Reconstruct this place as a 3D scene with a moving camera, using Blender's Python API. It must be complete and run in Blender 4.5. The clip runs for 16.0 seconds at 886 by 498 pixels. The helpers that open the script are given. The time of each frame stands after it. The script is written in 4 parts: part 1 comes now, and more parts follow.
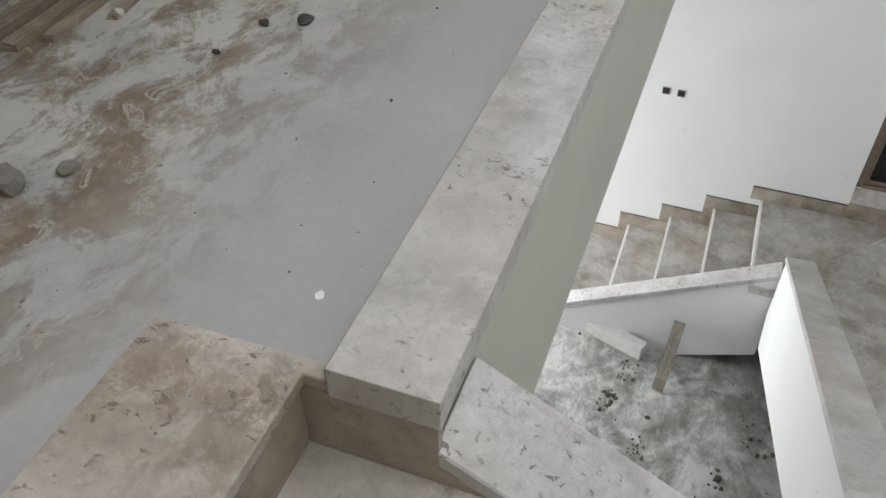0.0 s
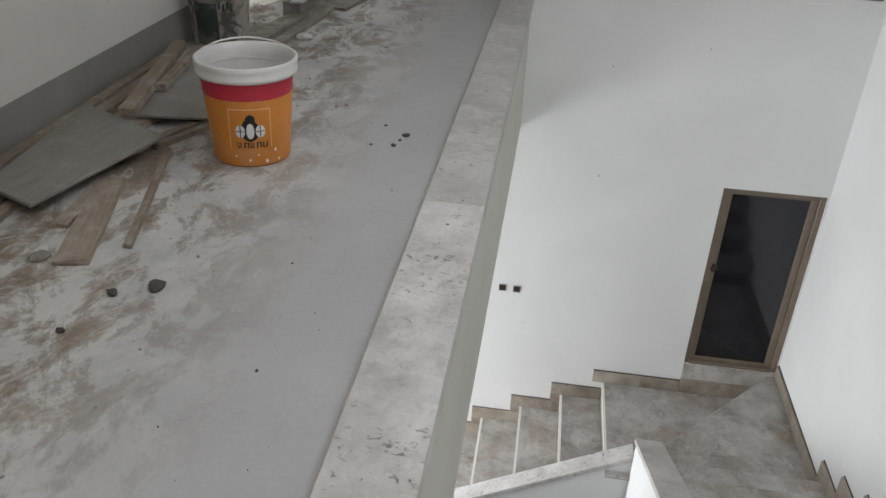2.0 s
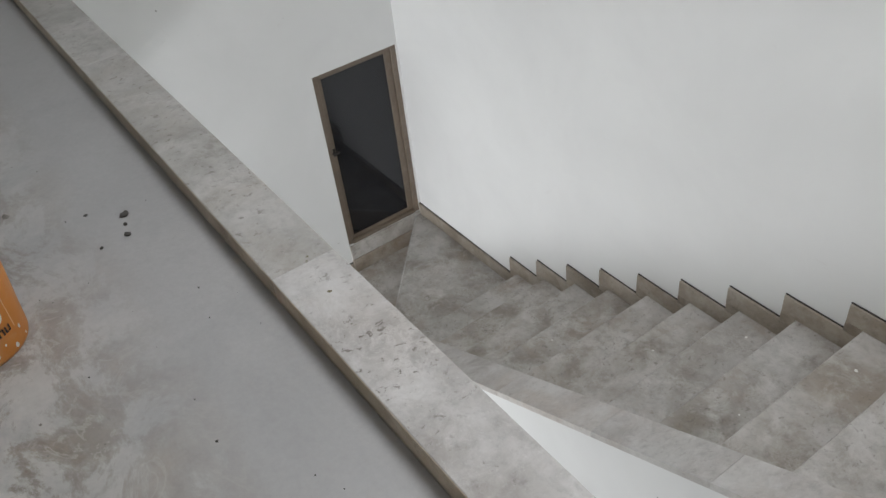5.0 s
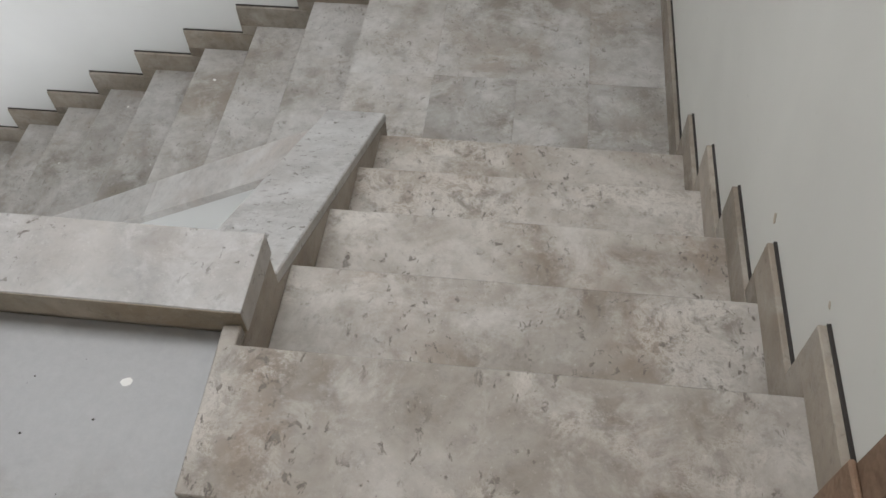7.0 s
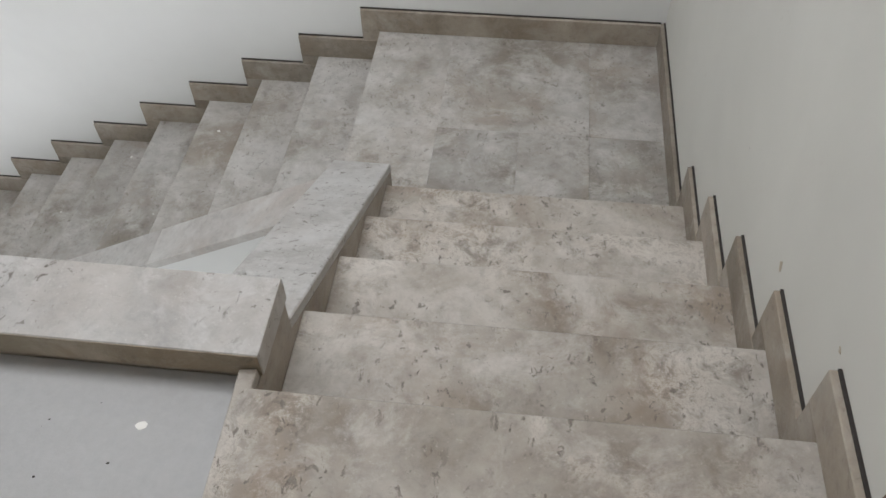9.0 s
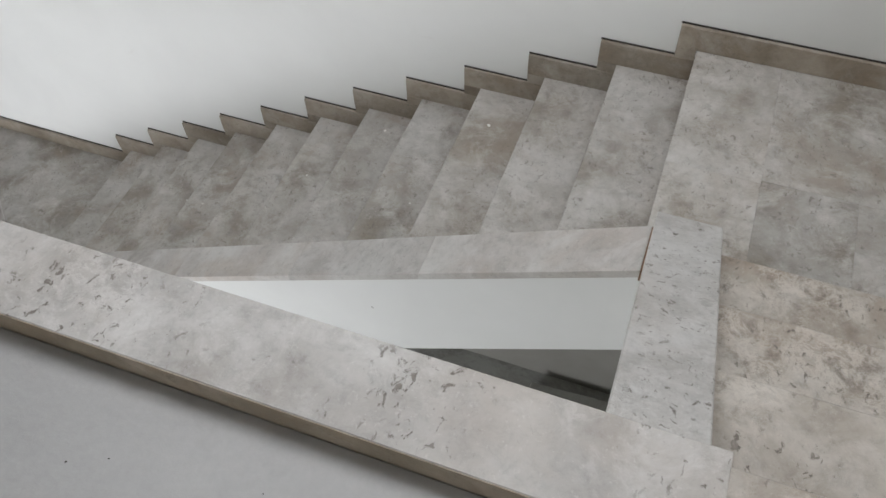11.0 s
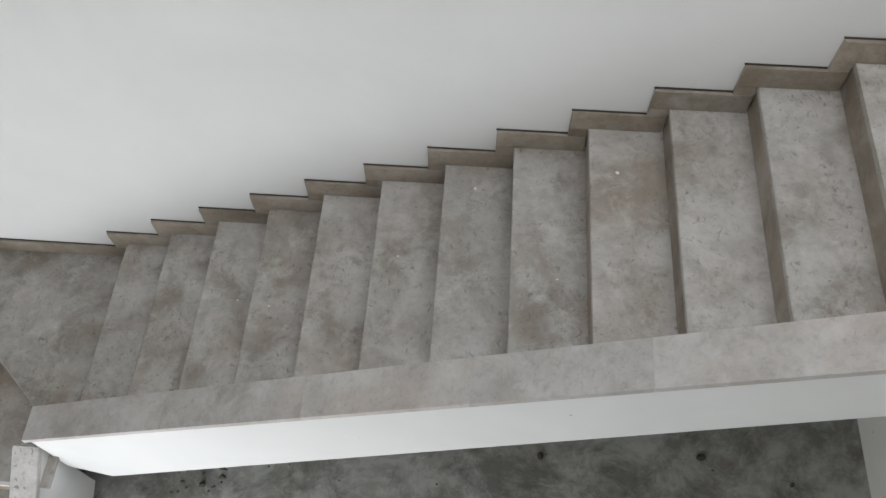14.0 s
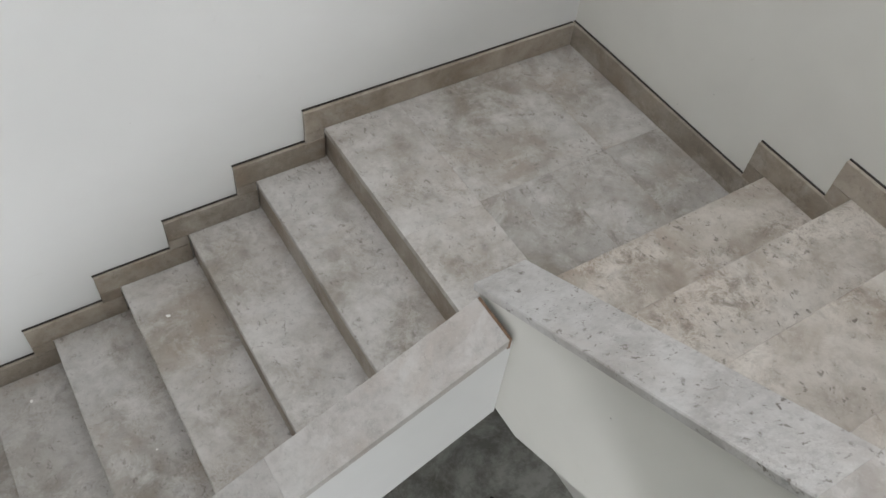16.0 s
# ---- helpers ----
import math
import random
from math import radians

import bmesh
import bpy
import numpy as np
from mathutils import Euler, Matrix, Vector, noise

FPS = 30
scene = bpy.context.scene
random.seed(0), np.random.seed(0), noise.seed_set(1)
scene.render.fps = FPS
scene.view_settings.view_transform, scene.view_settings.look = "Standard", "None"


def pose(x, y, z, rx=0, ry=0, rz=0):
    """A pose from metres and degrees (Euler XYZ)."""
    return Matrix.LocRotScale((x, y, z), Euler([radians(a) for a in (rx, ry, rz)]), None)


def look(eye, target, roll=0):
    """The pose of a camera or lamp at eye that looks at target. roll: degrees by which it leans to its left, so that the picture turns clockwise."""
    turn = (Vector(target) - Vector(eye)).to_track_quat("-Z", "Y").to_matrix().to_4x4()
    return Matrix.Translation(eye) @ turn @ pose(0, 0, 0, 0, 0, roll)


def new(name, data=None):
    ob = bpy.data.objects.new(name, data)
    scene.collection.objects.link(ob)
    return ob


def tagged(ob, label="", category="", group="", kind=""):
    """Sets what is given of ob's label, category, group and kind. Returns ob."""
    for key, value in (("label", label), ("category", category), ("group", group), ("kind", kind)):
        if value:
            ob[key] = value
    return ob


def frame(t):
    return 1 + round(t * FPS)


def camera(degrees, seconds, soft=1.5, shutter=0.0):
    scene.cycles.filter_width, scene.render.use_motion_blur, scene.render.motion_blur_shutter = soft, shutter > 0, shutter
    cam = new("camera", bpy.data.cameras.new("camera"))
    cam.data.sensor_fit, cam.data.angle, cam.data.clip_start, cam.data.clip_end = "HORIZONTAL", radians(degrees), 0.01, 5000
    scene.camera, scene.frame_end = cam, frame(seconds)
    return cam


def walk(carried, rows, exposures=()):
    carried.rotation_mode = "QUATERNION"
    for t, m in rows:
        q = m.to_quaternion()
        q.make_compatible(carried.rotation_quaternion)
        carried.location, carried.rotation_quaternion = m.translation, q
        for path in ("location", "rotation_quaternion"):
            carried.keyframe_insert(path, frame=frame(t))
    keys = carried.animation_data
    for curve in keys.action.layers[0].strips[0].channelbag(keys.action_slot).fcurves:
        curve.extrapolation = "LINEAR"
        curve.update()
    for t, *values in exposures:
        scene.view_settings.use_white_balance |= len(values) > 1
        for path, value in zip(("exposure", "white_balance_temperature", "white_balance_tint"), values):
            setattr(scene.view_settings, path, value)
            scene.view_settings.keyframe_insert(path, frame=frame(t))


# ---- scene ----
EXPOSURES = [(0.0, -0.1), (1.5, -0.21), (3.0, -0.19), (5.5, -0.24), (6.5, -0.12), (8.0, -0.05), (11.0, -0.12), (12.5, -0.2), (14.5, -0.2), (16.0, -0.05)]
# camera: seconds, place, heading, pitch, lean
LENS = 56.65
ROUTE = [
    (0.0, 0.745, 0.508, 1.040, 110.476, -42.417, -0.192),
    (0.5, 0.702, 0.475, 1.088, 105.420, -39.769, 0.109),
    (1.0, 0.683, 0.474, 1.125, 101.339, -36.156, 1.338),
    (1.5, 0.682, 0.465, 1.168, 98.894, -32.426, 2.421),
    (2.0, 0.652, 0.401, 1.183, 97.050, -29.466, 2.693),
    (2.5, 0.502, 0.287, 1.195, 96.101, -27.474, 1.299),
    (3.0, 0.407, 0.167, 1.372, 93.956, -27.031, 0.577),
    (5.5, 0.002, -0.558, 1.464, 44.422, -44.140, -7.926),
    (6.0, 0.221, -0.639, 1.430, 30.429, -51.651, -8.496),
    (6.5, 0.462, -0.648, 1.384, 14.706, -55.457, -4.214),
    (7.0, 0.567, -0.732, 1.374, 9.085, -53.666, -2.795),
    (7.5, 0.593, -0.771, 1.373, 6.361, -51.042, -1.899),
    (8.0, 0.584, -0.778, 1.372, 4.884, -49.799, -1.617),
    (10.5, 0.053, -0.605, 1.414, 18.945, -52.551, -2.062),
    (11.0, -0.204, -0.442, 1.398, 22.163, -53.696, -2.339),
    (11.5, -0.317, -0.359, 1.315, 22.036, -53.188, -1.604),
    (12.0, -0.640, -0.386, 1.362, 18.726, -53.645, -0.803),
    (12.5, -0.829, -0.353, 1.314, 18.125, -53.428, -1.197),
    (13.0, -1.045, -0.219, 1.341, 17.997, -54.354, -2.411),
    (13.5, -1.364, 0.020, 1.473, 13.875, -58.696, -3.049),
    (14.0, -1.630, 0.172, 1.501, 4.580, -60.595, -0.601),
    (14.5, -1.552, 0.214, 1.449, -4.568, -58.988, 2.295),
    (15.0, -1.427, 0.222, 1.468, -16.197, -56.520, 5.174),
    (15.5, -1.343, 0.228, 1.475, -27.510, -54.344, 6.782),
    (16.0, -1.282, 0.159, 1.439, -37.592, -50.789, 7.473),
]


def carried_pose(x, y, z, yaw, pitch, lean):
    return pose(x, y, z, 0, 0, yaw) @ pose(0, 0, 0, 90 + pitch) @ pose(0, 0, 0, 0, 0, lean)


cam = camera(LENS, 16.0)
walk(cam, [(row[0], carried_pose(*row[1:])) for row in ROUTE], EXPOSURES)
# ---- end of camera ----
# ---- light ----
world = bpy.data.worlds.new("world")
scene.world = world
world.use_nodes = True
sky = world.node_tree.nodes.new("ShaderNodeTexSky")
sky.sky_type, sky.sun_disc = "NISHITA", False
sky.sun_elevation, sky.sun_rotation = radians(45), radians(-42)
world.node_tree.links.new(sky.outputs[0], world.node_tree.nodes["Background"].inputs[0])
world.node_tree.nodes["Background"].inputs[1].default_value = 0.05


def area_light(name, place, toward, width, height, watts, colour=(0.95, 0.967, 0.995)):
    data = bpy.data.lights.new(name, "AREA")
    data.shape, data.size, data.size_y, data.energy, data.color = "RECTANGLE", width, height, watts, colour
    lamp = new(name, data)
    lamp.matrix_world = look(place, toward)
    return lamp


# added overhead lamp for the soft light on the stairs; its source is unseen
OVERHEAD_FILL = 86
area_light("overhead_fill", (-1.15, 1.05, 3.05), (-1.15, 1.15, 0), 3.9, 1.2, OVERHEAD_FILL)
# added fill lamp for the gallery, no window is known there
area_light("gallery_fill", (-0.2, -1.62, 1.75), (-0.2, 0.4, 0.9), 2.2, 1.5, 9, (1.0, 0.95, 0.87))
# added warm lamp to brighten the far room's floor, source unseen
area_light("far_room_fill", (-9.08, -2.9, 1.35), (-6.0, -2.6, 0.0), 1.3, 1.3, 32, (1.0, 0.94, 0.84))
area_light("corridor_window_glow", (-6.47, 0.2, 1.2), (-6.2, -1.4, 0.3), 0.33, 2.2, 30)
area_light("entrance_glow", (-3.9, -2.92, -3.1), (-4.4, 1.0, -4.2), 2.3, 2.2, 225)
sun_data = bpy.data.lights.new("sun", "SUN")
sun_data.energy, sun_data.angle, sun_data.color = 4.0, radians(1.5), (1.0, 0.96, 0.9)
sun = new("sun", sun_data)
sun.matrix_world = look((0, 0, 20), (13.4, -14.8, 0))


# ---- materials ----
def material(name, colour, rough=0.6, metal=0.0):
    m = bpy.data.materials.new(name)
    m.use_nodes = True
    b = m.node_tree.nodes["Principled BSDF"]
    b.inputs["Base Color"].default_value = (*colour, 1)
    b.inputs["Roughness"].default_value = rough
    b.inputs["Metallic"].default_value = metal
    return m


class Nodes:
    """Small helper to wire a material."""

    def __init__(self, m):
        self.tree = m.node_tree
        self.shader = self.tree.nodes["Principled BSDF"]
        self.where = self.tree.nodes.new("ShaderNodeTexCoord").outputs["Object"]
        geo = self.tree.nodes.new("ShaderNodeNewGeometry")
        self.place = geo.outputs["Position"]

    def link(self, a, b):
        self.tree.links.new(a, b)

    def shifted(self, amount=30.0):
        info = self.tree.nodes.new("ShaderNodeObjectInfo")
        scale = self.tree.nodes.new("ShaderNodeMath")
        scale.operation = "MULTIPLY"
        scale.inputs[1].default_value = amount
        self.link(info.outputs["Random"], scale.inputs[0])
        add = self.tree.nodes.new("ShaderNodeVectorMath")
        add.operation = "ADD"
        self.link(self.place, add.inputs[0])
        self.link(scale.outputs[0], add.inputs[1])
        return add.outputs[0], info.outputs["Random"]

    def noise(self, where, size, detail=4.0, rough=0.55, warp=0.0, stretch=None):
        if stretch:
            mp = self.tree.nodes.new("ShaderNodeMapping")
            mp.inputs["Scale"].default_value = stretch
            mp.inputs["Rotation"].default_value = (0, 0, radians(-35) if len(stretch) > 2 and stretch[2] == 1.01 else 0)
            self.link(where, mp.inputs[0])
            where = mp.outputs[0]
        n = self.tree.nodes.new("ShaderNodeTexNoise")
        n.inputs["Scale"].default_value = size
        n.inputs["Detail"].default_value = detail
        n.inputs["Roughness"].default_value = rough
        n.inputs["Distortion"].default_value = warp
        self.link(where, n.inputs["Vector"])
        return n.outputs["Fac"]

    def ramp(self, value, stops):
        r = self.tree.nodes.new("ShaderNodeValToRGB")
        e = r.color_ramp.elements
        while len(e) < len(stops):
            e.new(0.5)
        for k, (at, c) in enumerate(stops):
            e[k].position = at
            e[k].color = (*c, 1) if isinstance(c, tuple) else (c, c, c, 1)
        self.link(value, r.inputs[0])
        return r.outputs[0]

    def mix(self, fac, a, b, how="MIX"):
        n = self.tree.nodes.new("ShaderNodeMix")
        n.data_type, n.blend_type = "RGBA", how
        for value, socket in ((fac, n.inputs[0]), (a, n.inputs[6]), (b, n.inputs[7])):
            if isinstance(value, (int, float)):
                socket.default_value = value
            elif isinstance(value, tuple):
                socket.default_value = (*value, 1)
            else:
                self.link(value, socket)
        return n.outputs[2]

    def finish(self, colour, height=None, bump=0.2, depth=0.002, rough=None):
        self.link(colour, self.shader.inputs["Base Color"])
        if height is not None:
            n = self.tree.nodes.new("ShaderNodeBump")
            n.inputs["Strength"].default_value, n.inputs["Distance"].default_value = bump, depth
            self.link(height, n.inputs["Height"])
            self.link(n.outputs[0], self.shader.inputs["Normal"])
        if rough is not None:
            self.link(rough, self.shader.inputs["Roughness"])


def stone(name, dark, mid, light, dust, pits=0.5, crust=0.0, stained=0.6, spread=(0.74, 1.12)):
    """Unfilled limestone slab: clouds, brown patches, small pits, rough crusted areas, pale dust."""
    m = material(name, mid, 0.55)
    n = Nodes(m)
    at, chance = n.shifted()
    cloud = n.noise(at, 3.6, 7, 0.58, 0.35)
    base = n.ramp(cloud, [(0.34, dark), (0.49, mid), (0.63, light)])
    tone = n.ramp(chance, [(0.0, spread[0]), (0.5, 0.95), (1.0, spread[1])])
    base = n.mix(0.85, base, tone, "MULTIPLY")
    mottle = n.noise(at, 26, 8, 0.78, 0.3)
    base = n.mix(0.68, base, n.ramp(mottle, [(0.3, 0.66), (0.5, 0.98), (0.72, 1.14)]), "MULTIPLY")
    stain = n.ramp(n.noise(at, 2.1, 6, 0.62, 0.5), [(0.52, 0.0), (0.68, stained)])
    base = n.mix(stain, base, tuple(c * k for c, k in zip(dark, (1.15, 1.06, 0.98))))
    powder = n.ramp(n.noise(at, 5.5, 10, 0.74, 0.35), [(0.5, 0.0), (0.7, 0.8)])
    base = n.mix(powder, base, dust)
    grain = n.ramp(n.noise(at, 95, 3, 0.6), [(0.62, 0.0), (0.72, 0.25)])
    base = n.mix(grain, base, tuple(min(0.78, c * 1.3) for c in light))
    # broken, shelly areas with pale rims
    patch = n.ramp(n.noise(at, 3.2, 5, 0.6, 0.3), [(0.5, 0.0), (0.6, 1.0)])
    shell = n.noise(at, 13, 10, 0.82, 0.35)
    rims = n.mix(1.0, n.ramp(shell, [(0.46, 0.0), (0.53, crust * 0.8), (0.57, 0.0)]), patch, "MULTIPLY")
    base = n.mix(rims, base, tuple(min(0.75, c * 1.35) for c in light))
    hollows = n.mix(1.0, n.ramp(shell, [(0.38, crust), (0.45, 0.0)]), patch, "MULTIPLY")
    base = n.mix(hollows, base, tuple(c * 0.72 for c in dark))
    pit = n.ramp(n.noise(at, 44, 5, 0.7, 0.45, (1.0, 0.7, 1.0)), [(0.585, 0.0), (0.635, pits)])
    gate = n.ramp(n.noise(at, 4.2, 5, 0.65), [(0.4, 0.0), (0.54, 1.0)])
    hole = n.mix(1.0, pit, gate, "MULTIPLY")
    base = n.mix(hole, base, (0.15, 0.13, 0.11))
    height = n.mix(hole, n.mix(0.6, mottle, n.mix(patch, cloud, shell)), (0, 0, 0))
    n.finish(base, height, 0.6, 0.005, n.ramp(mottle, [(0.3, 0.4), (0.7, 0.68)]))
    return m


def plaster(name, colour, blotch=0.06, smudge=0.15):
    m = material(name, colour, 0.75)
    n = Nodes(m)
    big = n.noise(n.place, 1.1, 4, 0.6, 0.4)
    lo = tuple(c * (1 - blotch) for c in colour)
    base = n.ramp(big, [(0.35, lo), (0.65, colour)])
    dirt = n.ramp(n.noise(n.place, 7, 6, 0.7, 1.0), [(0.66, 0.0), (0.82, smudge)])
    base = n.mix(dirt, base, (0.42, 0.38, 0.32))
    speck = n.ramp(n.noise(n.place, 22, 2, 0.4), [(0.795, 0.0), (0.81, 0.7)])
    base = n.mix(speck, base, (0.2, 0.18, 0.16))
    n.finish(base, n.noise(n.place, 60, 4, 0.6), 0.12, 0.002)
    return m


def screed(name, grey, brown, white, spread=0.5, clean=-0.3, muddy=-0.75, amount=0.95, sheen=0.4):
    """Trowelled concrete floor, smooth where clean, with smeared mud and plaster dust."""
    m = material(name, grey, 0.85)
    n = Nodes(m)
    slow = n.noise(n.place, 1.3, 5, 0.6, 0.5)
    base = n.ramp(slow, [(0.35, tuple(c * 0.87 for c in grey)), (0.65, grey)])
    # mud is thick toward the gallery wall, thin near the well
    sep = n.tree.nodes.new("ShaderNodeSeparateXYZ")
    n.link(n.place, sep.inputs[0])
    reach = n.tree.nodes.new("ShaderNodeMapRange")
    reach.inputs[1].default_value, reach.inputs[2].default_value = clean, muddy
    reach.inputs[3].default_value, reach.inputs[4].default_value = 0.0, 1.0
    n.link(sep.outputs["Y"], reach.inputs[0])
    smear = n.noise(n.place, 3.8, 10, 0.72, 0.35, (0.9, 1.5, 1.01))
    pale = n.ramp(n.noise(n.place, 2.6, 8, 0.72, 0.4), [(0.4, 0.0), (0.56, spread)])
    base = n.mix(n.mix(1.0, pale, reach.outputs[0], "MULTIPLY"), base, white)
    mud = n.ramp(smear, [(0.47, 0.0), (0.52, amount * 0.65), (0.6, amount)])
    mud = n.mix(1.0, mud, reach.outputs[0], "MULTIPLY")
    tint = n.ramp(n.noise(n.place, 11, 6, 0.72, 0.8), [(0.3, tuple(c * 0.7 for c in brown)), (0.55, brown), (0.75, tuple(c * 1.5 for c in brown))])
    base = n.mix(mud, base, tint)
    # pale plaster swirls dragged through the mud
    swirl = n.ramp(n.noise(n.place, 6.5, 4, 0.55, 2.2), [(0.56, 0.0), (0.6, 0.7), (0.64, 0.0)])
    base = n.mix(n.mix(1.0, swirl, mud, "MULTIPLY"), base, white)
    dark = n.ramp(n.noise(n.place, 15, 5, 0.75, 0.8), [(0.69, 0.0), (0.75, 0.6)])
    base = n.mix(n.mix(1.0, dark, reach.outputs[0], "MULTIPLY"), base, (0.2, 0.18, 0.155))
    smudge = n.ramp(n.noise(n.place, 5.2, 6, 0.7, 0.4), [(0.52, 0.0), (0.9, 0.45)])
    base = n.mix(smudge, base, tuple(c * 0.62 for c in grey))
    fine = n.noise(n.place, 45, 6, 0.75)
    gloss = n.mix(mud, n.ramp(slow, [(0.3, sheen - 0.05), (0.7, sheen + 0.1)]), (0.85, 0.85, 0.85))
    relief = n.mix(n.mix(1.0, reach.outputs[0], (0.5, 0.5, 0.5), "MULTIPLY"), fine, smear)
    n.finish(n.mix(0.3, base, n.ramp(fine, [(0.3, 0.76), (0.7, 1.1)]), "MULTIPLY"), relief, 0.22, 0.004, gloss)
    return m


def timber(name, dark, light, dust=0.25):
    m = material(name, light, 0.7)
    n = Nodes(m)
    info = n.tree.nodes.new("ShaderNodeObjectInfo")
    grain = n.noise(n.where, 9, 6, 0.65, 0.8, (0.35, 6.0, 6.0))
    base = n.ramp(grain, [(0.3, dark), (0.7, light)])
    base = n.mix(0.6, base, n.ramp(info.outputs["Random"], [(0.0, 0.72), (1.0, 1.08)]), "MULTIPLY")
    powder = n.ramp(n.noise(n.place, 8, 6, 0.7, 0.6), [(0.48, 0.0), (0.75, dust * 2)])
    base = n.mix(powder, base, (0.5, 0.47, 0.43))
    n.finish(base, grain, 0.3, 0.002)
    return m


def worn_paint(name, colour, under, amount=0.3, rough=0.45):
    m = material(name, colour, rough)
    n = Nodes(m)
    spot = n.ramp(n.noise(n.where, 11, 7, 0.7, 0.8), [(0.5, 0.0), (0.68, amount)])
    base = n.ramp(n.noise(n.where, 4, 4), [(0.3, tuple(c * 0.8 for c in colour)), (0.7, colour)])
    n.finish(n.mix(spot, base, under), n.noise(n.where, 30, 4), 0.15, 0.002)
    return m


TREAD = stone("grey_limestone", (0.265, 0.235, 0.2), (0.385, 0.362, 0.333), (0.475, 0.458, 0.435), (0.57, 0.555, 0.535), 0.6, 0.35, 0.65, (0.83, 1.08))
CRUST = stone("brown_grey_limestone", (0.25, 0.205, 0.165), (0.4, 0.362, 0.318), (0.5, 0.465, 0.422), (0.59, 0.562, 0.527), 0.85, 0.7, 0.65, (0.84, 1.1))
RISER = stone("brown_limestone", (0.225, 0.185, 0.145), (0.31, 0.265, 0.215), (0.38, 0.335, 0.285), (0.42, 0.385, 0.34), 0.4, 0.2)
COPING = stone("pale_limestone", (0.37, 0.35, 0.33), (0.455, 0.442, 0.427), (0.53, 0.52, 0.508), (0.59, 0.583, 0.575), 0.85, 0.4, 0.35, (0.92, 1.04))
GREY_COPING = stone("darker_grey_limestone", (0.29, 0.28, 0.255), (0.37, 0.362, 0.342), (0.43, 0.422, 0.405), (0.48, 0.472, 0.458), 0.6, 0.3, 0.4, (0.95, 1.03))
SAWN = stone("tan_sawn_limestone", (0.3, 0.25, 0.185), (0.4, 0.345, 0.265), (0.47, 0.41, 0.325), (0.52, 0.47, 0.4), 0.3, 0.1)
SMOOTH_COPING = stone("smooth_pinkish_limestone", (0.39, 0.36, 0.335), (0.48, 0.455, 0.435), (0.55, 0.535, 0.515), (0.6, 0.585, 0.57), 0.25, 0.1, 0.5, (0.86, 1.08))
PAINT = plaster("white_wall_paint", (0.76, 0.765, 0.76))
UNDERCOAT = plaster("cream_wall_undercoat", (0.66, 0.65, 0.61), 0.08, 0.4)
BEAM_FACE = plaster("grey_plaster", (0.52, 0.52, 0.46), 0.06, 0.1)
PIER_BAND = plaster("brown_grey_cement", (0.42, 0.4, 0.36), 0.2, 0.6)
RAW_BAND_SHADE = plaster("raw_cement_and_under_stair_shade", (0.27, 0.26, 0.24), 0.2, 0.2)
FLOOR = screed("dusty_concrete_screed", (0.4, 0.4, 0.4), (0.2, 0.155, 0.112), (0.55, 0.54, 0.515), 0.85, -0.2, -0.72)
# slab darkens northward: mud plus the shade under the stairs, put into the colour
GROUND = screed("stained_shaded_ground_slab", (0.24, 0.24, 0.225), (0.14, 0.12, 0.09), (0.6, 0.61, 0.585), 0.98, 3.4, 1.0, 0.5, 0.7)
GAP = material("black_lock_and_gap_shade", (0.035, 0.03, 0.027), 0.9)
WOOD = timber("weathered_timber", (0.165, 0.125, 0.092), (0.31, 0.255, 0.2), 0.3)
BOARD = timber("dusty_plywood", (0.19, 0.178, 0.157), (0.255, 0.243, 0.22), 0.15)
JAMB = timber("varnished_brown_wood", (0.17, 0.1, 0.06), (0.27, 0.175, 0.115), 0.05)
LEAF = timber("orange_door_veneer", (0.5, 0.24, 0.07), (0.62, 0.33, 0.12), 0.03)
METAL = worn_paint("bronze_aluminium", (0.2, 0.155, 0.115), (0.3, 0.27, 0.23), 0.3, 0.4)
GLASS = material("dark_tinted_glass", (0.012, 0.013, 0.016), 0.08)
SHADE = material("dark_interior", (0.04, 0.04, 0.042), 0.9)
ORANGE = worn_paint("orange_pail_plastic", (0.72, 0.27, 0.045), (0.62, 0.42, 0.25), 0.3)
RED = worn_paint("red_pail_band", (0.55, 0.03, 0.06), (0.6, 0.3, 0.28), 0.15)
PAILWHITE = worn_paint("white_pail_plastic", (0.7, 0.69, 0.67), (0.45, 0.42, 0.38), 0.25)
BLACK = material("black_print", (0.015, 0.015, 0.015), 0.5)
WHITE_PRINT_LIT_EDGE = material("white_print_and_lit_edge", (0.78, 0.77, 0.74), 0.5)
PALEPRINT = material("pale_orange_print", (0.8, 0.5, 0.28), 0.5)


def caked(name):
    """Dark plastic under thick, broken splashes of pale cement."""
    m = material(name, (0.5, 0.48, 0.44), 0.85)
    n = Nodes(m)
    splash = n.noise(n.where, 7.5, 8, 0.7, 0.9)
    runs = n.noise(n.where, 16, 5, 0.65, 0.5, (1.0, 1.0, 0.35))
    base = n.ramp(splash, [(0.42, (0.15, 0.145, 0.125)), (0.47, (0.36, 0.34, 0.3)), (0.54, (0.6, 0.58, 0.53))])
    base = n.mix(n.ramp(runs, [(0.54, 0.0), (0.6, 0.85)]), base, (0.16, 0.155, 0.13))
    n.finish(base, splash, 0.8, 0.01)
    return m


CAKED = caked("cement_caked_plastic")
DIRTY = timber("mud_caked_timber", (0.15, 0.13, 0.105), (0.25, 0.225, 0.19), 0.3)
GREENPRINT = worn_paint("dark_green_print", (0.035, 0.05, 0.04), (0.4, 0.39, 0.35), 0.4, 0.7)
RUBBLE = worn_paint("broken_concrete", (0.25, 0.235, 0.215), (0.4, 0.38, 0.35), 0.5, 0.95)
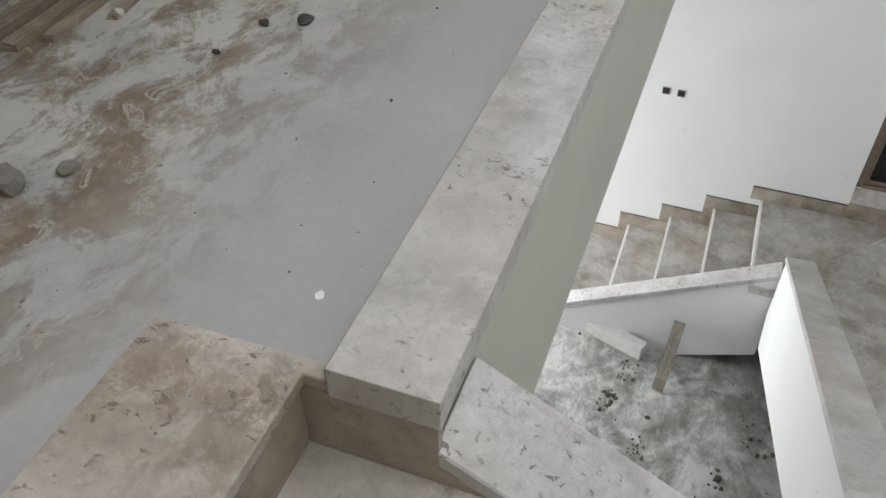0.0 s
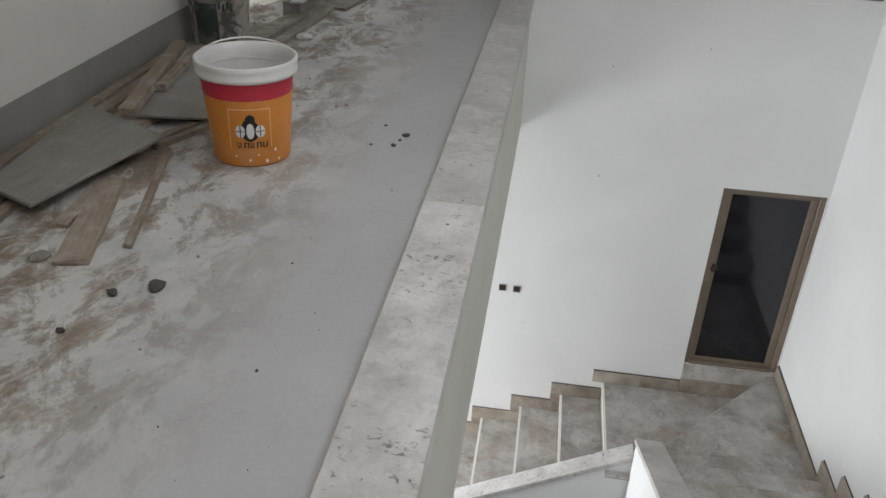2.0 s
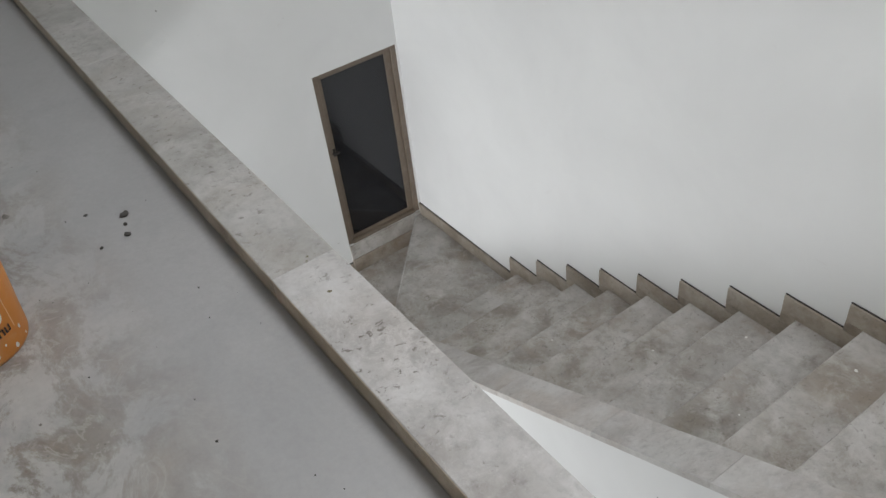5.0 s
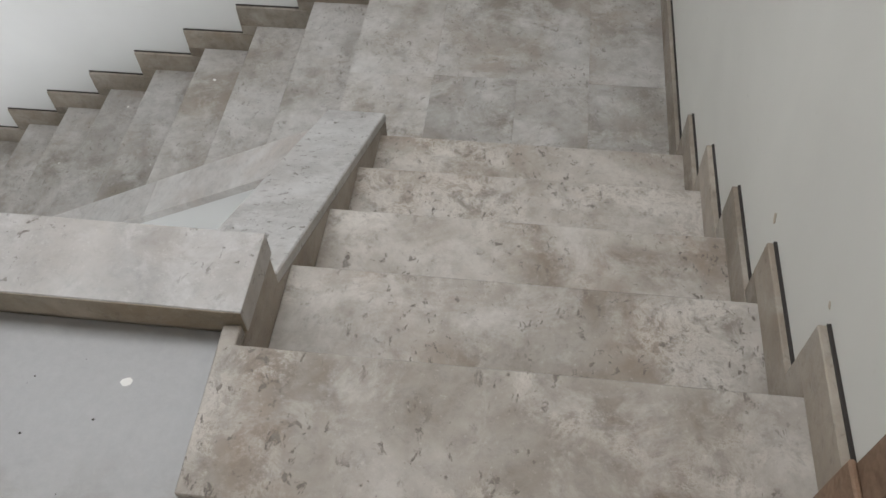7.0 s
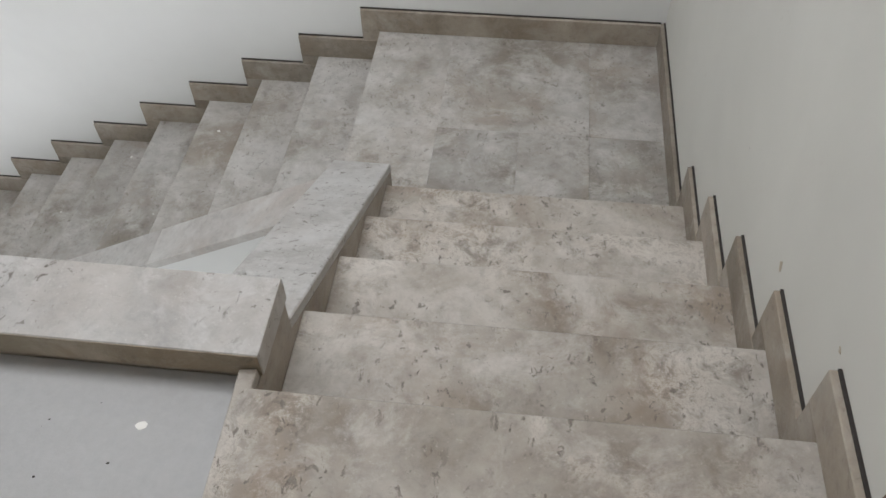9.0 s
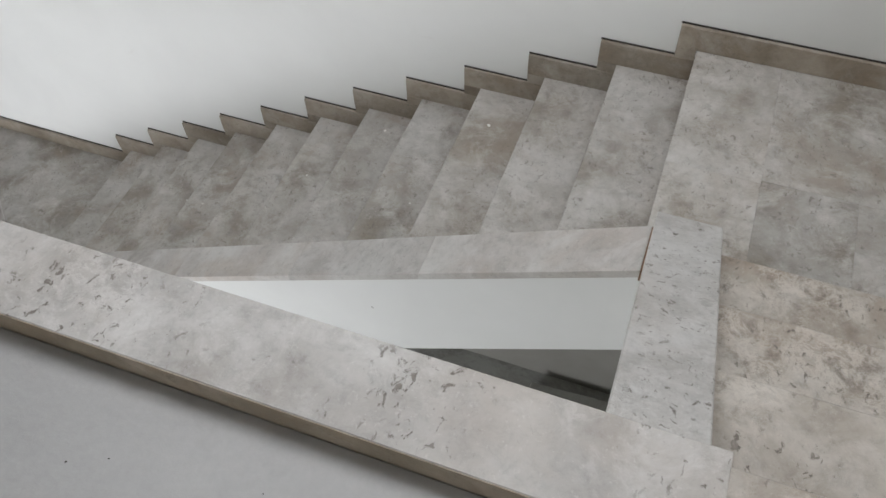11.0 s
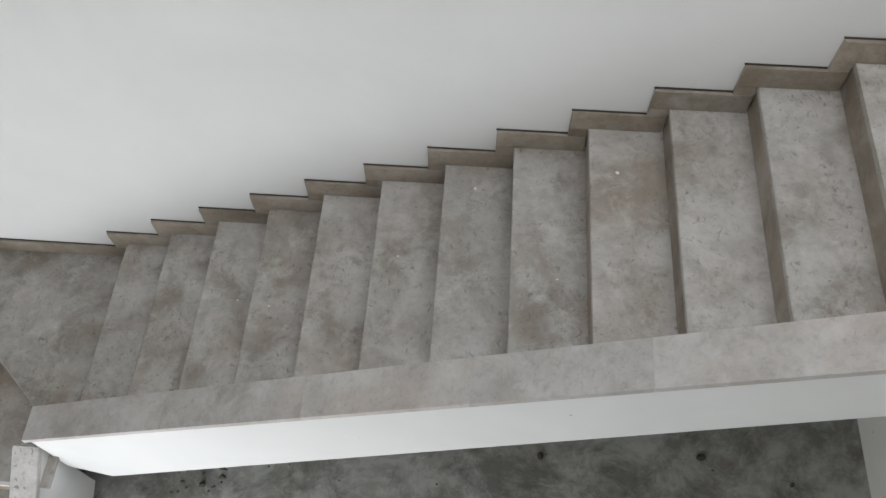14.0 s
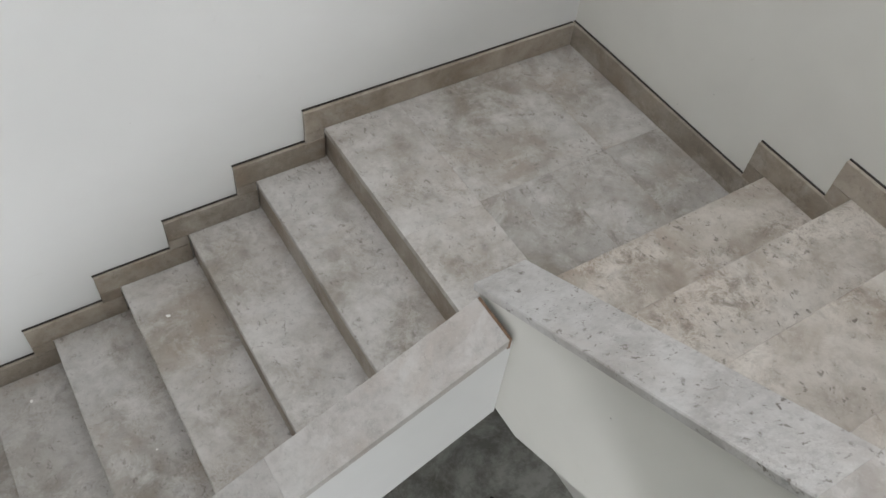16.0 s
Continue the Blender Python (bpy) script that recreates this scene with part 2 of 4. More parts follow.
DARKRUBBLE = worn_paint("dark_clod", (0.07, 0.065, 0.06), (0.2, 0.18, 0.16), 0.4, 0.95)
PVC = worn_paint("white_plastic_pipe", (0.72, 0.72, 0.7), (0.4, 0.37, 0.33), 0.3)
GREYBLOCK = worn_paint("dusty_grey_block", (0.34, 0.34, 0.315), (0.2, 0.18, 0.15), 0.5, 0.95)
BLOCK = worn_paint("white_aerated_block", (0.62, 0.62, 0.59), (0.4, 0.38, 0.34), 0.4, 0.9)


# ---- mesh helpers ----
def box(bm, x0, x1, y0, y1, z0, z1, bevel=0.0):
    made = bmesh.ops.create_cube(bm, size=1.0)["verts"]
    for v in made:
        v.co = Vector(((x0 + x1) / 2 + v.co.x * (x1 - x0), (y0 + y1) / 2 + v.co.y * (y1 - y0), (z0 + z1) / 2 + v.co.z * (z1 - z0)))
    if bevel:
        edges = list({e for v in made for e in v.link_edges})
        bmesh.ops.bevel(bm, geom=edges, offset=bevel, segments=1, affect="EDGES")
    return made


def prism(bm, outline, along, a, b, skew=0.0):
    """A flat outline pushed along one axis from a to b. skew: shift along that axis per metre of the outline's first number."""
    order = {"x": lambda p, w: (w, p[0], p[1]), "y": lambda p, w: (p[0], w, p[1]), "z": lambda p, w: (p[0], p[1], w)}[along]
    low = [bm.verts.new(order(p, a + skew * p[0])) for p in outline]
    high = [bm.verts.new(order(p, b + skew * p[0])) for p in outline]
    bm.faces.new(low)
    bm.faces.new(high)
    count = len(outline)
    for k in range(count):
        bm.faces.new((low[k], low[(k + 1) % count], high[(k + 1) % count], high[k]))
    bmesh.ops.recalc_face_normals(bm, faces=bm.faces)


def soften(bm, width):
    bmesh.ops.bevel(bm, geom=list(bm.edges), offset=width, segments=1, affect="EDGES")


def mesh(name, bm, mat, smooth=False):
    data = bpy.data.meshes.new(name)
    bm.to_mesh(data)
    bm.free()
    data.materials.append(mat)
    if smooth:
        for p in data.polygons:
            p.use_smooth = True
    return data


def part(name, bm, mat, parent=None, label="", smooth=False):
    ob = new(name, mesh(name, bm, mat, smooth))
    if parent:
        ob.parent = parent
    if label:
        ob["label"] = label
    return ob


def boxed(name, mat, parent, *size, bevel=0.0, label=""):
    bm = bmesh.new()
    box(bm, *size, bevel=bevel)
    return part(name, bm, mat, parent, label)


def setting(name, mat, boxes, label, category, bevel=0.0):
    bm = bmesh.new()
    for b in boxes:
        box(bm, *b, bevel=bevel)
    return tagged(part(name, bm, mat), label, category, kind="structure")


def thing(name, place, label, category, group="", turn=0.0):
    ob = new(name)
    ob.matrix_world = pose(*place, 0, 0, turn)
    return tagged(ob, label, category, group)


# ---- plan ----
EAST, NORTH, WEST = 1.118, 2.497, -5.072
FLOOR_Z = -0.047
RISE_1, GOING_1 = 0.187, 0.323
RISE_2, GOING_2 = 0.167, 0.32
RISE_3, GOING_3 = 0.187, 0.335
LANDING = -5 * RISE_1
TURN_HIGH = LANDING - 12 * RISE_2
TURN_LOW = -3.2
GROUND_Z = TURN_LOW - 5 * RISE_3
ROOF = 2.9
HEAD_2 = -0.197
HEAD_3 = 1.116
SKIRT = 0.11
REACH = 0.086

# walls round the well
setting("wall_north", PAINT, [(WEST - 0.2, EAST + 0.2, NORTH, NORTH + 0.2, GROUND_Z, ROOF + 0.3), (-9.0, WEST - 0.2, NORTH, NORTH + 0.2, GROUND_Z, FLOOR_Z)],
        "white painted plaster wall along the descending stairs", "wall")
DOOR_Y0, DOOR_Y1, DOOR_Z0, DOOR_Z1 = 1.747, 2.485, -2.91, -1.308
WIN_Y0, WIN_Y1, WIN_Z0, WIN_Z1 = 1.763, 2.46, 0.085, 1.3
setting("wall_west", PAINT, [
    (WEST - 0.2, WEST, -0.33, DOOR_Y0, GROUND_Z, FLOOR_Z - 0.22),
    (WEST - 0.2, WEST, 0.02, DOOR_Y0, FLOOR_Z - 0.22, ROOF),
    (WEST - 0.2, WEST, DOOR_Y0, NORTH, GROUND_Z, DOOR_Z0),
    (WEST - 0.2, WEST, DOOR_Y0, NORTH, DOOR_Z1, WIN_Z0),
    (WEST - 0.2, WEST, DOOR_Y1, NORTH, DOOR_Z0, DOOR_Z1),
    (WEST - 0.2, WEST, DOOR_Y0, NORTH, WIN_Z1, ROOF),
    (WEST - 0.2, WEST, DOOR_Y0, WIN_Y0, WIN_Z0, WIN_Z1),
    (WEST - 0.2, WEST, WIN_Y1, NORTH, WIN_Z0, WIN_Z1),
], "white painted wall with a door opening and a window", "wall")
JAMB_Y = -0.2
setting("wall_east", UNDERCOAT, [
    (EAST, EAST + 0.2, JAMB_Y, NORTH, GROUND_Z, ROOF),
    (EAST, EAST + 0.2, -3.0, JAMB_Y, GROUND_Z, -0.05),
    (EAST, EAST + 0.2, -1.7, JAMB_Y - 0.95, -0.05, ROOF),
    (EAST, EAST + 0.2, JAMB_Y - 0.95, JAMB_Y, 2.05, ROOF),
], "off-white painted wall beside the top flight", "wall")
WALL_S = -1.5
WALL_END = -3.95
# the unseen eastern opening is added to let the gallery fill lamp in
setting("wall_gallery", UNDERCOAT, [
    (WALL_END, -1.35, WALL_S - 0.2, WALL_S, 0.13, ROOF),
    (-1.35, 0.95, WALL_S - 0.2, WALL_S, 0.13, 0.95),
    (-1.35, 0.95, WALL_S - 0.2, WALL_S, 2.5, ROOF),
    (0.95, EAST, WALL_S - 0.2, WALL_S, 0.13, ROOF),
], "cream painted gallery wall above a raw cement band", "wall")
setting("trim_raw_band", RAW_BAND_SHADE, [(WALL_END - 0.003, EAST, WALL_S - 0.21, WALL_S + 0.004, FLOOR_Z, 0.13)],
        "unpainted grey cement band at the foot of the wall", "wall band")
# rooms beyond, and the hall below
# unseen end wall, its opening is added for the far room lamp
setting("wall_corridor_end", PAINT, [
    (-9.2, -9.0, -4.0, -3.6, GROUND_Z, ROOF), (-9.2, -9.0, -2.2, 0.42, GROUND_Z, ROOF),
    (-9.2, -9.0, -3.6, -2.2, GROUND_Z, 0.65), (-9.2, -9.0, -3.6, -2.2, 2.05, ROOF)], "unseen pale wall closing the corridor, with an opening added for light", "wall")
setting("wall_corridor_north", PAINT, [
    (-9.0, -6.65, 0.22, 0.42, FLOOR_Z, ROOF), (-6.3, WEST - 0.2, 0.22, 0.42, FLOOR_Z, ROOF),
    (-6.65, -6.3, 0.22, 0.42, 2.4, ROOF)], "plaster wall with a tall opening to daylight", "wall")
setting("wall_room_south", PAINT, [(-9.0, WALL_END, -4.2, -4.0, GROUND_Z, ROOF), (WALL_END, WALL_END + 0.2, -4.0, WALL_S - 0.21, FLOOR_Z, ROOF)],
        "plaster walls of the unfinished room", "wall")
setting("wall_room_stub", PAINT, [(-6.35, -6.1, -1.9, -1.5, 0.17, ROOF)], "short white wall beside a door opening", "wall")
setting("trim_stub_band", RAW_BAND_SHADE, [(-6.353, -6.097, -1.897, -1.497, FLOOR_Z, 0.17)], "raw cement foot of the short wall", "wall band")
setting("wall_hall_south", PAINT, [
    (-9.0, -5.1, -3.2, -3.0, GROUND_Z, FLOOR_Z - 0.25), (-2.7, EAST + 0.2, -3.2, -3.0, GROUND_Z, FLOOR_Z - 0.25),
    (-5.1, -2.7, -3.2, -3.0, -1.85, FLOOR_Z - 0.25)], "white hall wall with a wide entrance opening", "wall")
# unseen; the low piece over the gallery keeps the overhead lamp off its wall
setting("ceiling", PAINT, [
    (-9.2, EAST + 0.2, -4.2, 0.0, ROOF, ROOF + 0.2), (WEST, EAST, WALL_S, 0.3, 2.25, 2.4), (WEST - 0.2, EAST + 0.2, 0.0, 0.45, ROOF, ROOF + 0.2), (-9.2, WEST - 0.2, 0.0, 0.42, ROOF, ROOF + 0.2), (-3.5, EAST + 0.2, 0.3, 2.3, ROOF + 0.24, ROOF + 0.4), (WEST - 0.2, -3.2, 0.45, NORTH, ROOF, ROOF + 0.2),
    (0.9, EAST + 0.2, 0.45, NORTH, ROOF, ROOF + 0.2), (-3.2, 0.9, 1.75, NORTH, ROOF, ROOF + 0.2)],
    "unseen white ceiling, added low over the gallery to shade it, open round the overhead lamp", "ceiling")
setting("floor_upper", FLOOR, [(-9.0, 0.0, -4.0, 0.05, FLOOR_Z - 0.2, FLOOR_Z), (0.0, EAST, -4.0, -0.04, FLOOR_Z - 0.2, FLOOR_Z), (-9.0, WEST - 0.2, 0.05, 0.22, FLOOR_Z - 0.2, FLOOR_Z)],
        "grey concrete screed with smeared mud and plaster dust", "floor")
setting("ground", GROUND, [(-30.0, 30.0, -30.0, 30.0, GROUND_Z - 0.2, GROUND_Z)], "stained concrete ground slab littered with debris, shade under the stairs in its colour", "ground")
setting("wall_edge_beam", BEAM_FACE, [(WEST, 0.02, 0.065, 0.222, -0.98, -0.0305)], "grey plastered edge beam under the stone coping", "beam")


def pier():
    bm = bmesh.new()
    box(bm, WEST - 0.2, WEST, -0.33, 0.02, 0.14, ROOF)
    edges = [e for e in bm.edges if abs(e.verts[0].co.z - e.verts[1].co.z) > 1 and e.verts[0].co.y < 0]
    bmesh.ops.bevel(bm, geom=edges, offset=0.02, segments=3, affect="EDGES")
    tagged(part("wall_pier", bm, PAINT), "white plastered pier at the end of the coping", "pier", kind="structure")
    setting("trim_pier_band", PIER_BAND, [(WEST - 0.203, WEST + 0.003, -0.333, 0.047, FLOOR_Z, 0.14)], "raw cement foot of the white pier", "wall band")


pier()


# ---- stairs ----
def skirting(owner, axis, wall, out, heads, zs, sign):
    """Stepped stone skirting on a wall: heads are the nosings along the way down, zs the treads' levels."""
    for k in range(len(zs)):
        start, end = heads[k], heads[k + 1]
        stretch = sorted((start, end + sign * REACH if k < len(zs) - 1 else end))
        pieces = [(stretch, zs[k], zs[k] + SKIRT)]
        if k < len(zs) - 1:
            pieces.append((sorted((end + sign * 0.002, end + sign * REACH)), zs[k + 1] + SKIRT + 0.001, zs[k] - 0.001))
        for number, (span, z0, z1) in enumerate(pieces):
            lean = random.uniform(-0.002, 0.003)
            bm = bmesh.new()
            near, far = sorted((wall, wall + out * (0.02 + lean)))
            if axis == "x":
                box(bm, span[0], span[1], near, far, z0, z1 + lean, bevel=0.002)
            else:
                box(bm, near, far, span[0], span[1], z0, z1 + lean, bevel=0.002)
            part("skirting_stone", bm, RISER, owner)
            # thin dark strip painting the shadow in the gap behind the skirting
            if number == 0:
                bm = bmesh.new()
                near, far = sorted((wall, wall + out * 0.007))
                if axis == "x":
                    box(bm, span[0] - 0.003, span[1], near, far, z1 + lean, z1 + lean + 0.0045)
                else:
                    box(bm, near, far, span[0] - 0.003, span[1], z1 + lean, z1 + lean + 0.0045)
                part("joint", bm, GAP, owner)


def stairs(name, label):
    ob = new(name)
    return tagged(ob, label, "stairs", kind="structure")


top_flight = stairs("stairs_top_flight", "short flight of grey-brown limestone steps beside the wall")
INNER = 0.042
for k in range(0, 5):
    y1 = k * GOING_1
    y0 = -0.3 if k == 0 else (k - 1) * GOING_1
    x0 = 0.003 if k == 0 else INNER - 0.006
    if k == 0:
        bm = bmesh.new()
        prism(bm, [(0.008, -0.298), (EAST, -0.305), (EAST, y1), (INNER - 0.006, y1), (INNER - 0.006, 0.045), (0.0, 0.04)], "z", -0.03, 0.0)
        soften(bm, 0.0025)
        part("tread", bm, CRUST, top_flight)
    else:
        boxed("tread", CRUST, top_flight, x0, EAST, y0 - 0.012, y1, -k * RISE_1 - 0.03, -k * RISE_1, bevel=0.003)
    boxed("riser", RISER, top_flight, INNER - 0.004, EAST, y1 - 0.028, y1 - 0.008, -(k + 1) * RISE_1 + 0.0005, -k * RISE_1 - 0.0305)
bm = bmesh.new()
prism(bm, [(-0.03, -0.26), (1.25, -0.98), (1.25, -1.285), (1.05, -1.285), (-0.03, -0.72)], "x", 0.03, EAST)
part("slab", bm, UNDERCOAT, top_flight)
SLOPE_1 = 0.553
bm = bmesh.new()
prism(bm, [(0.2, -0.115), (1.385, -0.785), (1.385, -1.285), (1.05, -1.285), (0.2, -0.83)], "x", -0.155, 0.022)
part("string_wall", bm, UNDERCOAT, top_flight, "cream painted inner string of the stairs")
bm = bmesh.new()
prism(bm, [(-0.02, -0.031), (0.235, -0.031), (0.235, -0.14), (1.39, -0.14 - SLOPE_1 * 1.155), (1.39, -0.93), (0.3, -0.36), (-0.02, -0.2)], "x", 0.0225, 0.0375)
part("string_facing", bm, RISER, top_flight, "thin brown limestone facing beside the steps")
bm = bmesh.new()
prism(bm, [(0.226, -0.098), (1.402, -0.098 - SLOPE_1 * 1.176), (1.402, -0.138 - SLOPE_1 * 1.176), (0.226, -0.138)], "x", -0.178, 0.0365)
soften(bm, 0.004)
part("sloping_coping", bm, COPING, top_flight, "pale limestone coping sloping down beside the steps")
heads = [-0.3] + [k * GOING_1 for k in range(5)] + [NORTH]
skirting(top_flight, "y", EAST, -1, heads, [-k * RISE_1 for k in range(6)], 1)

landing = stairs("stairs_landing", "square landing paved with grey-brown limestone slabs")
bm = bmesh.new()
box(bm, -0.157, EAST, 1.25, NORTH, -1.285, LANDING - 0.031)
part("slab", bm, UNDERCOAT, landing)
for x0, x1, y0, y1 in ((HEAD_2, 0.155, 1.815, NORTH), (0.155, 0.79, 1.83, NORTH), (0.79, EAST, 1.83, NORTH),
                       (HEAD_2, 0.155, 1.28, 1.815), (0.155, 0.5, 1.28, 1.83), (0.5, 0.79, 1.28, 1.83), (0.79, EAST, 1.28, 1.83)):
    drop = random.uniform(0, 0.0015)
    boxed("paving_slab", TREAD, landing, x0 + 0.0002, x1 - 0.0002, y0 + 0.0002, y1 - 0.0002, LANDING - 0.03, LANDING - drop * 0.5, bevel=0.0006)
boxed("riser", RISER, landing, HEAD_2 + 0.008, HEAD_2 + 0.028, 1.37, NORTH, LANDING - RISE_2 + 0.0005, LANDING - 0.0305)

long_flight = stairs("stairs_long_flight", "long flight of worn limestone steps along the white wall")
for k in range(1, 12):
    x1, x0 = HEAD_2 - (k - 1) * GOING_2 + 0.012, HEAD_2 - k * GOING_2
    z = LANDING - k * RISE_2
    y0 = 1.33 - 0.029 * x0
    boxed("tread", TREAD, long_flight, x0, x1, y0, NORTH, z - 0.03, z + random.uniform(-0.001, 0.001), bevel=0.004)
    boxed("riser", RISER, long_flight, x0 + 0.008, x0 + 0.028, y0 + 0.002, NORTH, z - RISE_2 + 0.0005, z - 0.0315)
FOOT_2 = HEAD_2 - 11 * GOING_2
SKEW = -0.029
LINE_2 = 0.5425


def coping_2(x):
    return -0.689 + LINE_2 * x


bm = bmesh.new()
prism(bm, [(HEAD_2 + 0.03, LANDING - 0.2), (FOOT_2 + 0.02, TURN_HIGH - 0.02), (FOOT_2 + 0.02, TURN_HIGH - 0.45), (-0.16, -1.42)], "y", 1.37, NORTH)
part("slab", bm, UNDERCOAT, long_flight)
bm = bmesh.new()
prism(bm, [(-0.157, coping_2(-0.157) - 0.045), (-3.985, coping_2(-3.985) - 0.045), (-3.985, -3.42), (-3.77, -3.575), (-0.157, -1.305)], "y", 1.178, 1.35, SKEW)
part("string_wall", bm, PAINT, long_flight, "white painted inner string of the stairs")
joints = [-0.182, -0.98, -1.62, -2.35, -3.1, -4.02]
for a, b in zip(joints, joints[1:]):
    bm = bmesh.new()
    prism(bm, [(a, coping_2(a)), (b + 0.0005, coping_2(b)), (b + 0.0005, coping_2(b) - 0.04), (a, coping_2(a) - 0.04)], "y", 1.168, 1.362, SKEW)
    soften(bm, 0.0012)
    part("sloping_coping", bm, SMOOTH_COPING, long_flight, "pale limestone coping stone with soft edges")
boxed("sealant", JAMB, long_flight, -0.181, -0.17, 1.176, 1.366, coping_2(-0.18) - 0.06, coping_2(-0.18) - 0.004, label="brown sealant in the open joint")
heads = [EAST - 0.02, HEAD_2] + [HEAD_2 - k * GOING_2 for k in range(1, 12)] + [WEST]
skirting(long_flight, "x", NORTH, -1, heads, [LANDING - k * RISE_2 for k in range(13)], -1)

turn = stairs("stairs_turn", "two-level turning step of limestone in front of the door")
bm = bmesh.new()
prism(bm, [(FOOT_2 + 0.012, NORTH), (FOOT_2 + 0.012, 1.43), (-3.97, 1.43), (-4.02, 1.47), (WEST, 2.45), (WEST, NORTH)], "z", TURN_HIGH - 0.03, TURN_HIGH)
part("winder_tread", bm, TREAD, turn)
bm = bmesh.new()
prism(bm, [(FOOT_2 + 0.03, NORTH), (FOOT_2 + 0.03, 1.43), (-3.97, 1.43), (-4.03, 1.49), (WEST, 2.475), (WEST, NORTH)], "z", TURN_LOW - 0.25, TURN_HIGH - 0.0305)
part("winder_riser", bm, RISER, turn)
bm = bmesh.new()
prism(bm, [(-3.96, 1.48), (-4.03, 1.5), (WEST, 2.47), (WEST, HEAD_3), (-3.96, HEAD_3)], "z", TURN_LOW - 0.03, TURN_LOW)
part("winder_tread", bm, TREAD, turn)
# pale strip paints the light caught by the diagonal edge
bm = bmesh.new()
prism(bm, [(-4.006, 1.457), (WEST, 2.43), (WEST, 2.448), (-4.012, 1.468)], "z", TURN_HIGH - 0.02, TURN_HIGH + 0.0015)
part("nosing", bm, COPING, turn, "pale strip painting the light on the diagonal step's edge")
boxed("threshold", TREAD, turn, WEST - 0.05, WEST + 0.012, DOOR_Y0, DOOR_Y1, TURN_LOW + 0.14, DOOR_Z0 - 0.001, bevel=0.003, label="grey stone threshold under the door")
boxed("riser", RISER, turn, WEST - 0.05, WEST + 0.022, DOOR_Y0, DOOR_Y1, TURN_LOW, TURN_LOW + 0.1395, bevel=0.003)
for y0, y1 in ((HEAD_3 - REACH, 1.42), (1.42, DOOR_Y0 - 0.003)):
    boxed("skirting_stone", RISER, turn, WEST, WEST + 0.02, y0, y1, TURN_LOW, TURN_LOW + SKIRT, bevel=0.002)
# dark strip for the gap's shadow, as on the flights
boxed("joint", GAP, turn, WEST, WEST + 0.008, HEAD_3 - REACH, DOOR_Y0, TURN_LOW + SKIRT, TURN_LOW + SKIRT + 0.007)

low_flight = stairs("stairs_lower_flight", "lower flight of limestone steps with lit edges painted white")
SIDE_3 = -4.0
for k in range(1, 6):
    y0, y1 = HEAD_3 - k * GOING_3, HEAD_3 - (k - 1) * GOING_3
    z = TURN_LOW - k * RISE_3
    if k < 5:
        boxed("tread", TREAD, low_flight, WEST, SIDE_3 - 0.1, y0, y1 + 0.012, z - 0.03, z, bevel=0.003)
    boxed("riser", RISER, low_flight, WEST, SIDE_3 - 0.1, y1 + 0.008, y1 + 0.028, z + 0.0005, z + RISE_3 - 0.0305)
    # bright light on each step edge, put in as a white strip
    boxed("nosing", WHITE_PRINT_LIT_EDGE, low_flight, WEST + 0.02, SIDE_3 - 0.1, y1 - 0.004, y1 + 0.016, z + RISE_3 - 0.028, z + RISE_3 + 0.0015, label="white strip painting the light on the step edge")
heads = [HEAD_3] + [HEAD_3 - k * GOING_3 for k in range(1, 5)] + [HEAD_3 - 5 * GOING_3]
skirting(low_flight, "y", WEST, 1, heads, [TURN_LOW - k * RISE_3 for k in range(1, 6)], -1)
LINE_3 = 0.545


def coping_3(y):
    return TURN_LOW + 0.07 + LINE_3 * (y - HEAD_3)


bm = bmesh.new()
prism(bm, [(1.32, coping_3(1.32) - 0.05), (-0.38, coping_3(-0.38) - 0.05), (-0.38, GROUND_Z), (0.75, GROUND_Z), (1.32, -3.9)], "x", -4.12, SIDE_3 - 0.012)
part("string_wall", bm, PAINT, low_flight, "white painted inner string of the stairs")
bm = bmesh.new()
prism(bm, [(1.3, coping_3(1.3)), (-0.4, coping_3(-0.4)), (-0.4, coping_3(-0.4) - 0.05), (1.3, coping_3(1.3) - 0.05)], "x", -4.15, SIDE_3 + 0.003)
soften(bm, 0.004)
part("sloping_coping", bm, COPING, low_flight, "pale limestone coping of the lower flight")

# dark cement-coloured sheet added for the shade on the wall under the flight
bm = bmesh.new()
prism(bm, [(EAST - 0.01, GROUND_Z), (EAST - 0.01, -1.32), (-0.1, -1.48), (-3.5, -3.42), (-3.5, GROUND_Z)], "y", NORTH - 0.014, NORTH - 0.001)
tagged(part("under_stairs_shade", bm, RAW_BAND_SHADE), "dark sheet painting the shade on the wall under the stairs", "wall", kind="structure")

# coping on the edge of the gallery
edge = tagged(new("parapet_coping"), "pale pitted limestone coping along the gallery edge", "coping", kind="structure")
joints = [0.043, -1.655, -3.4, WEST + 0.003]
for a, b in zip(joints, joints[1:]):
    bm = bmesh.new()
    box(bm, b + 0.0002, a - 0.0002, 0.048, 0.241, -0.03, 0.04, bevel=0.0015)
    # stones west of the first joint are a darker grey
    stone_piece = part("coping_stone", bm, COPING if a > 0 else GREY_COPING, edge)
    boxed("sawn_edge", SAWN, stone_piece, b + 0.002, a - 0.002, 0.046, 0.0485, -0.0285, 0.0375, label="brown unpolished sawn edge")
setting("trim_curb", RISER, [(WEST, 0.03, 0.052, 0.064, FLOOR_Z, -0.0305)], "plaster bed under the coping", "trim")


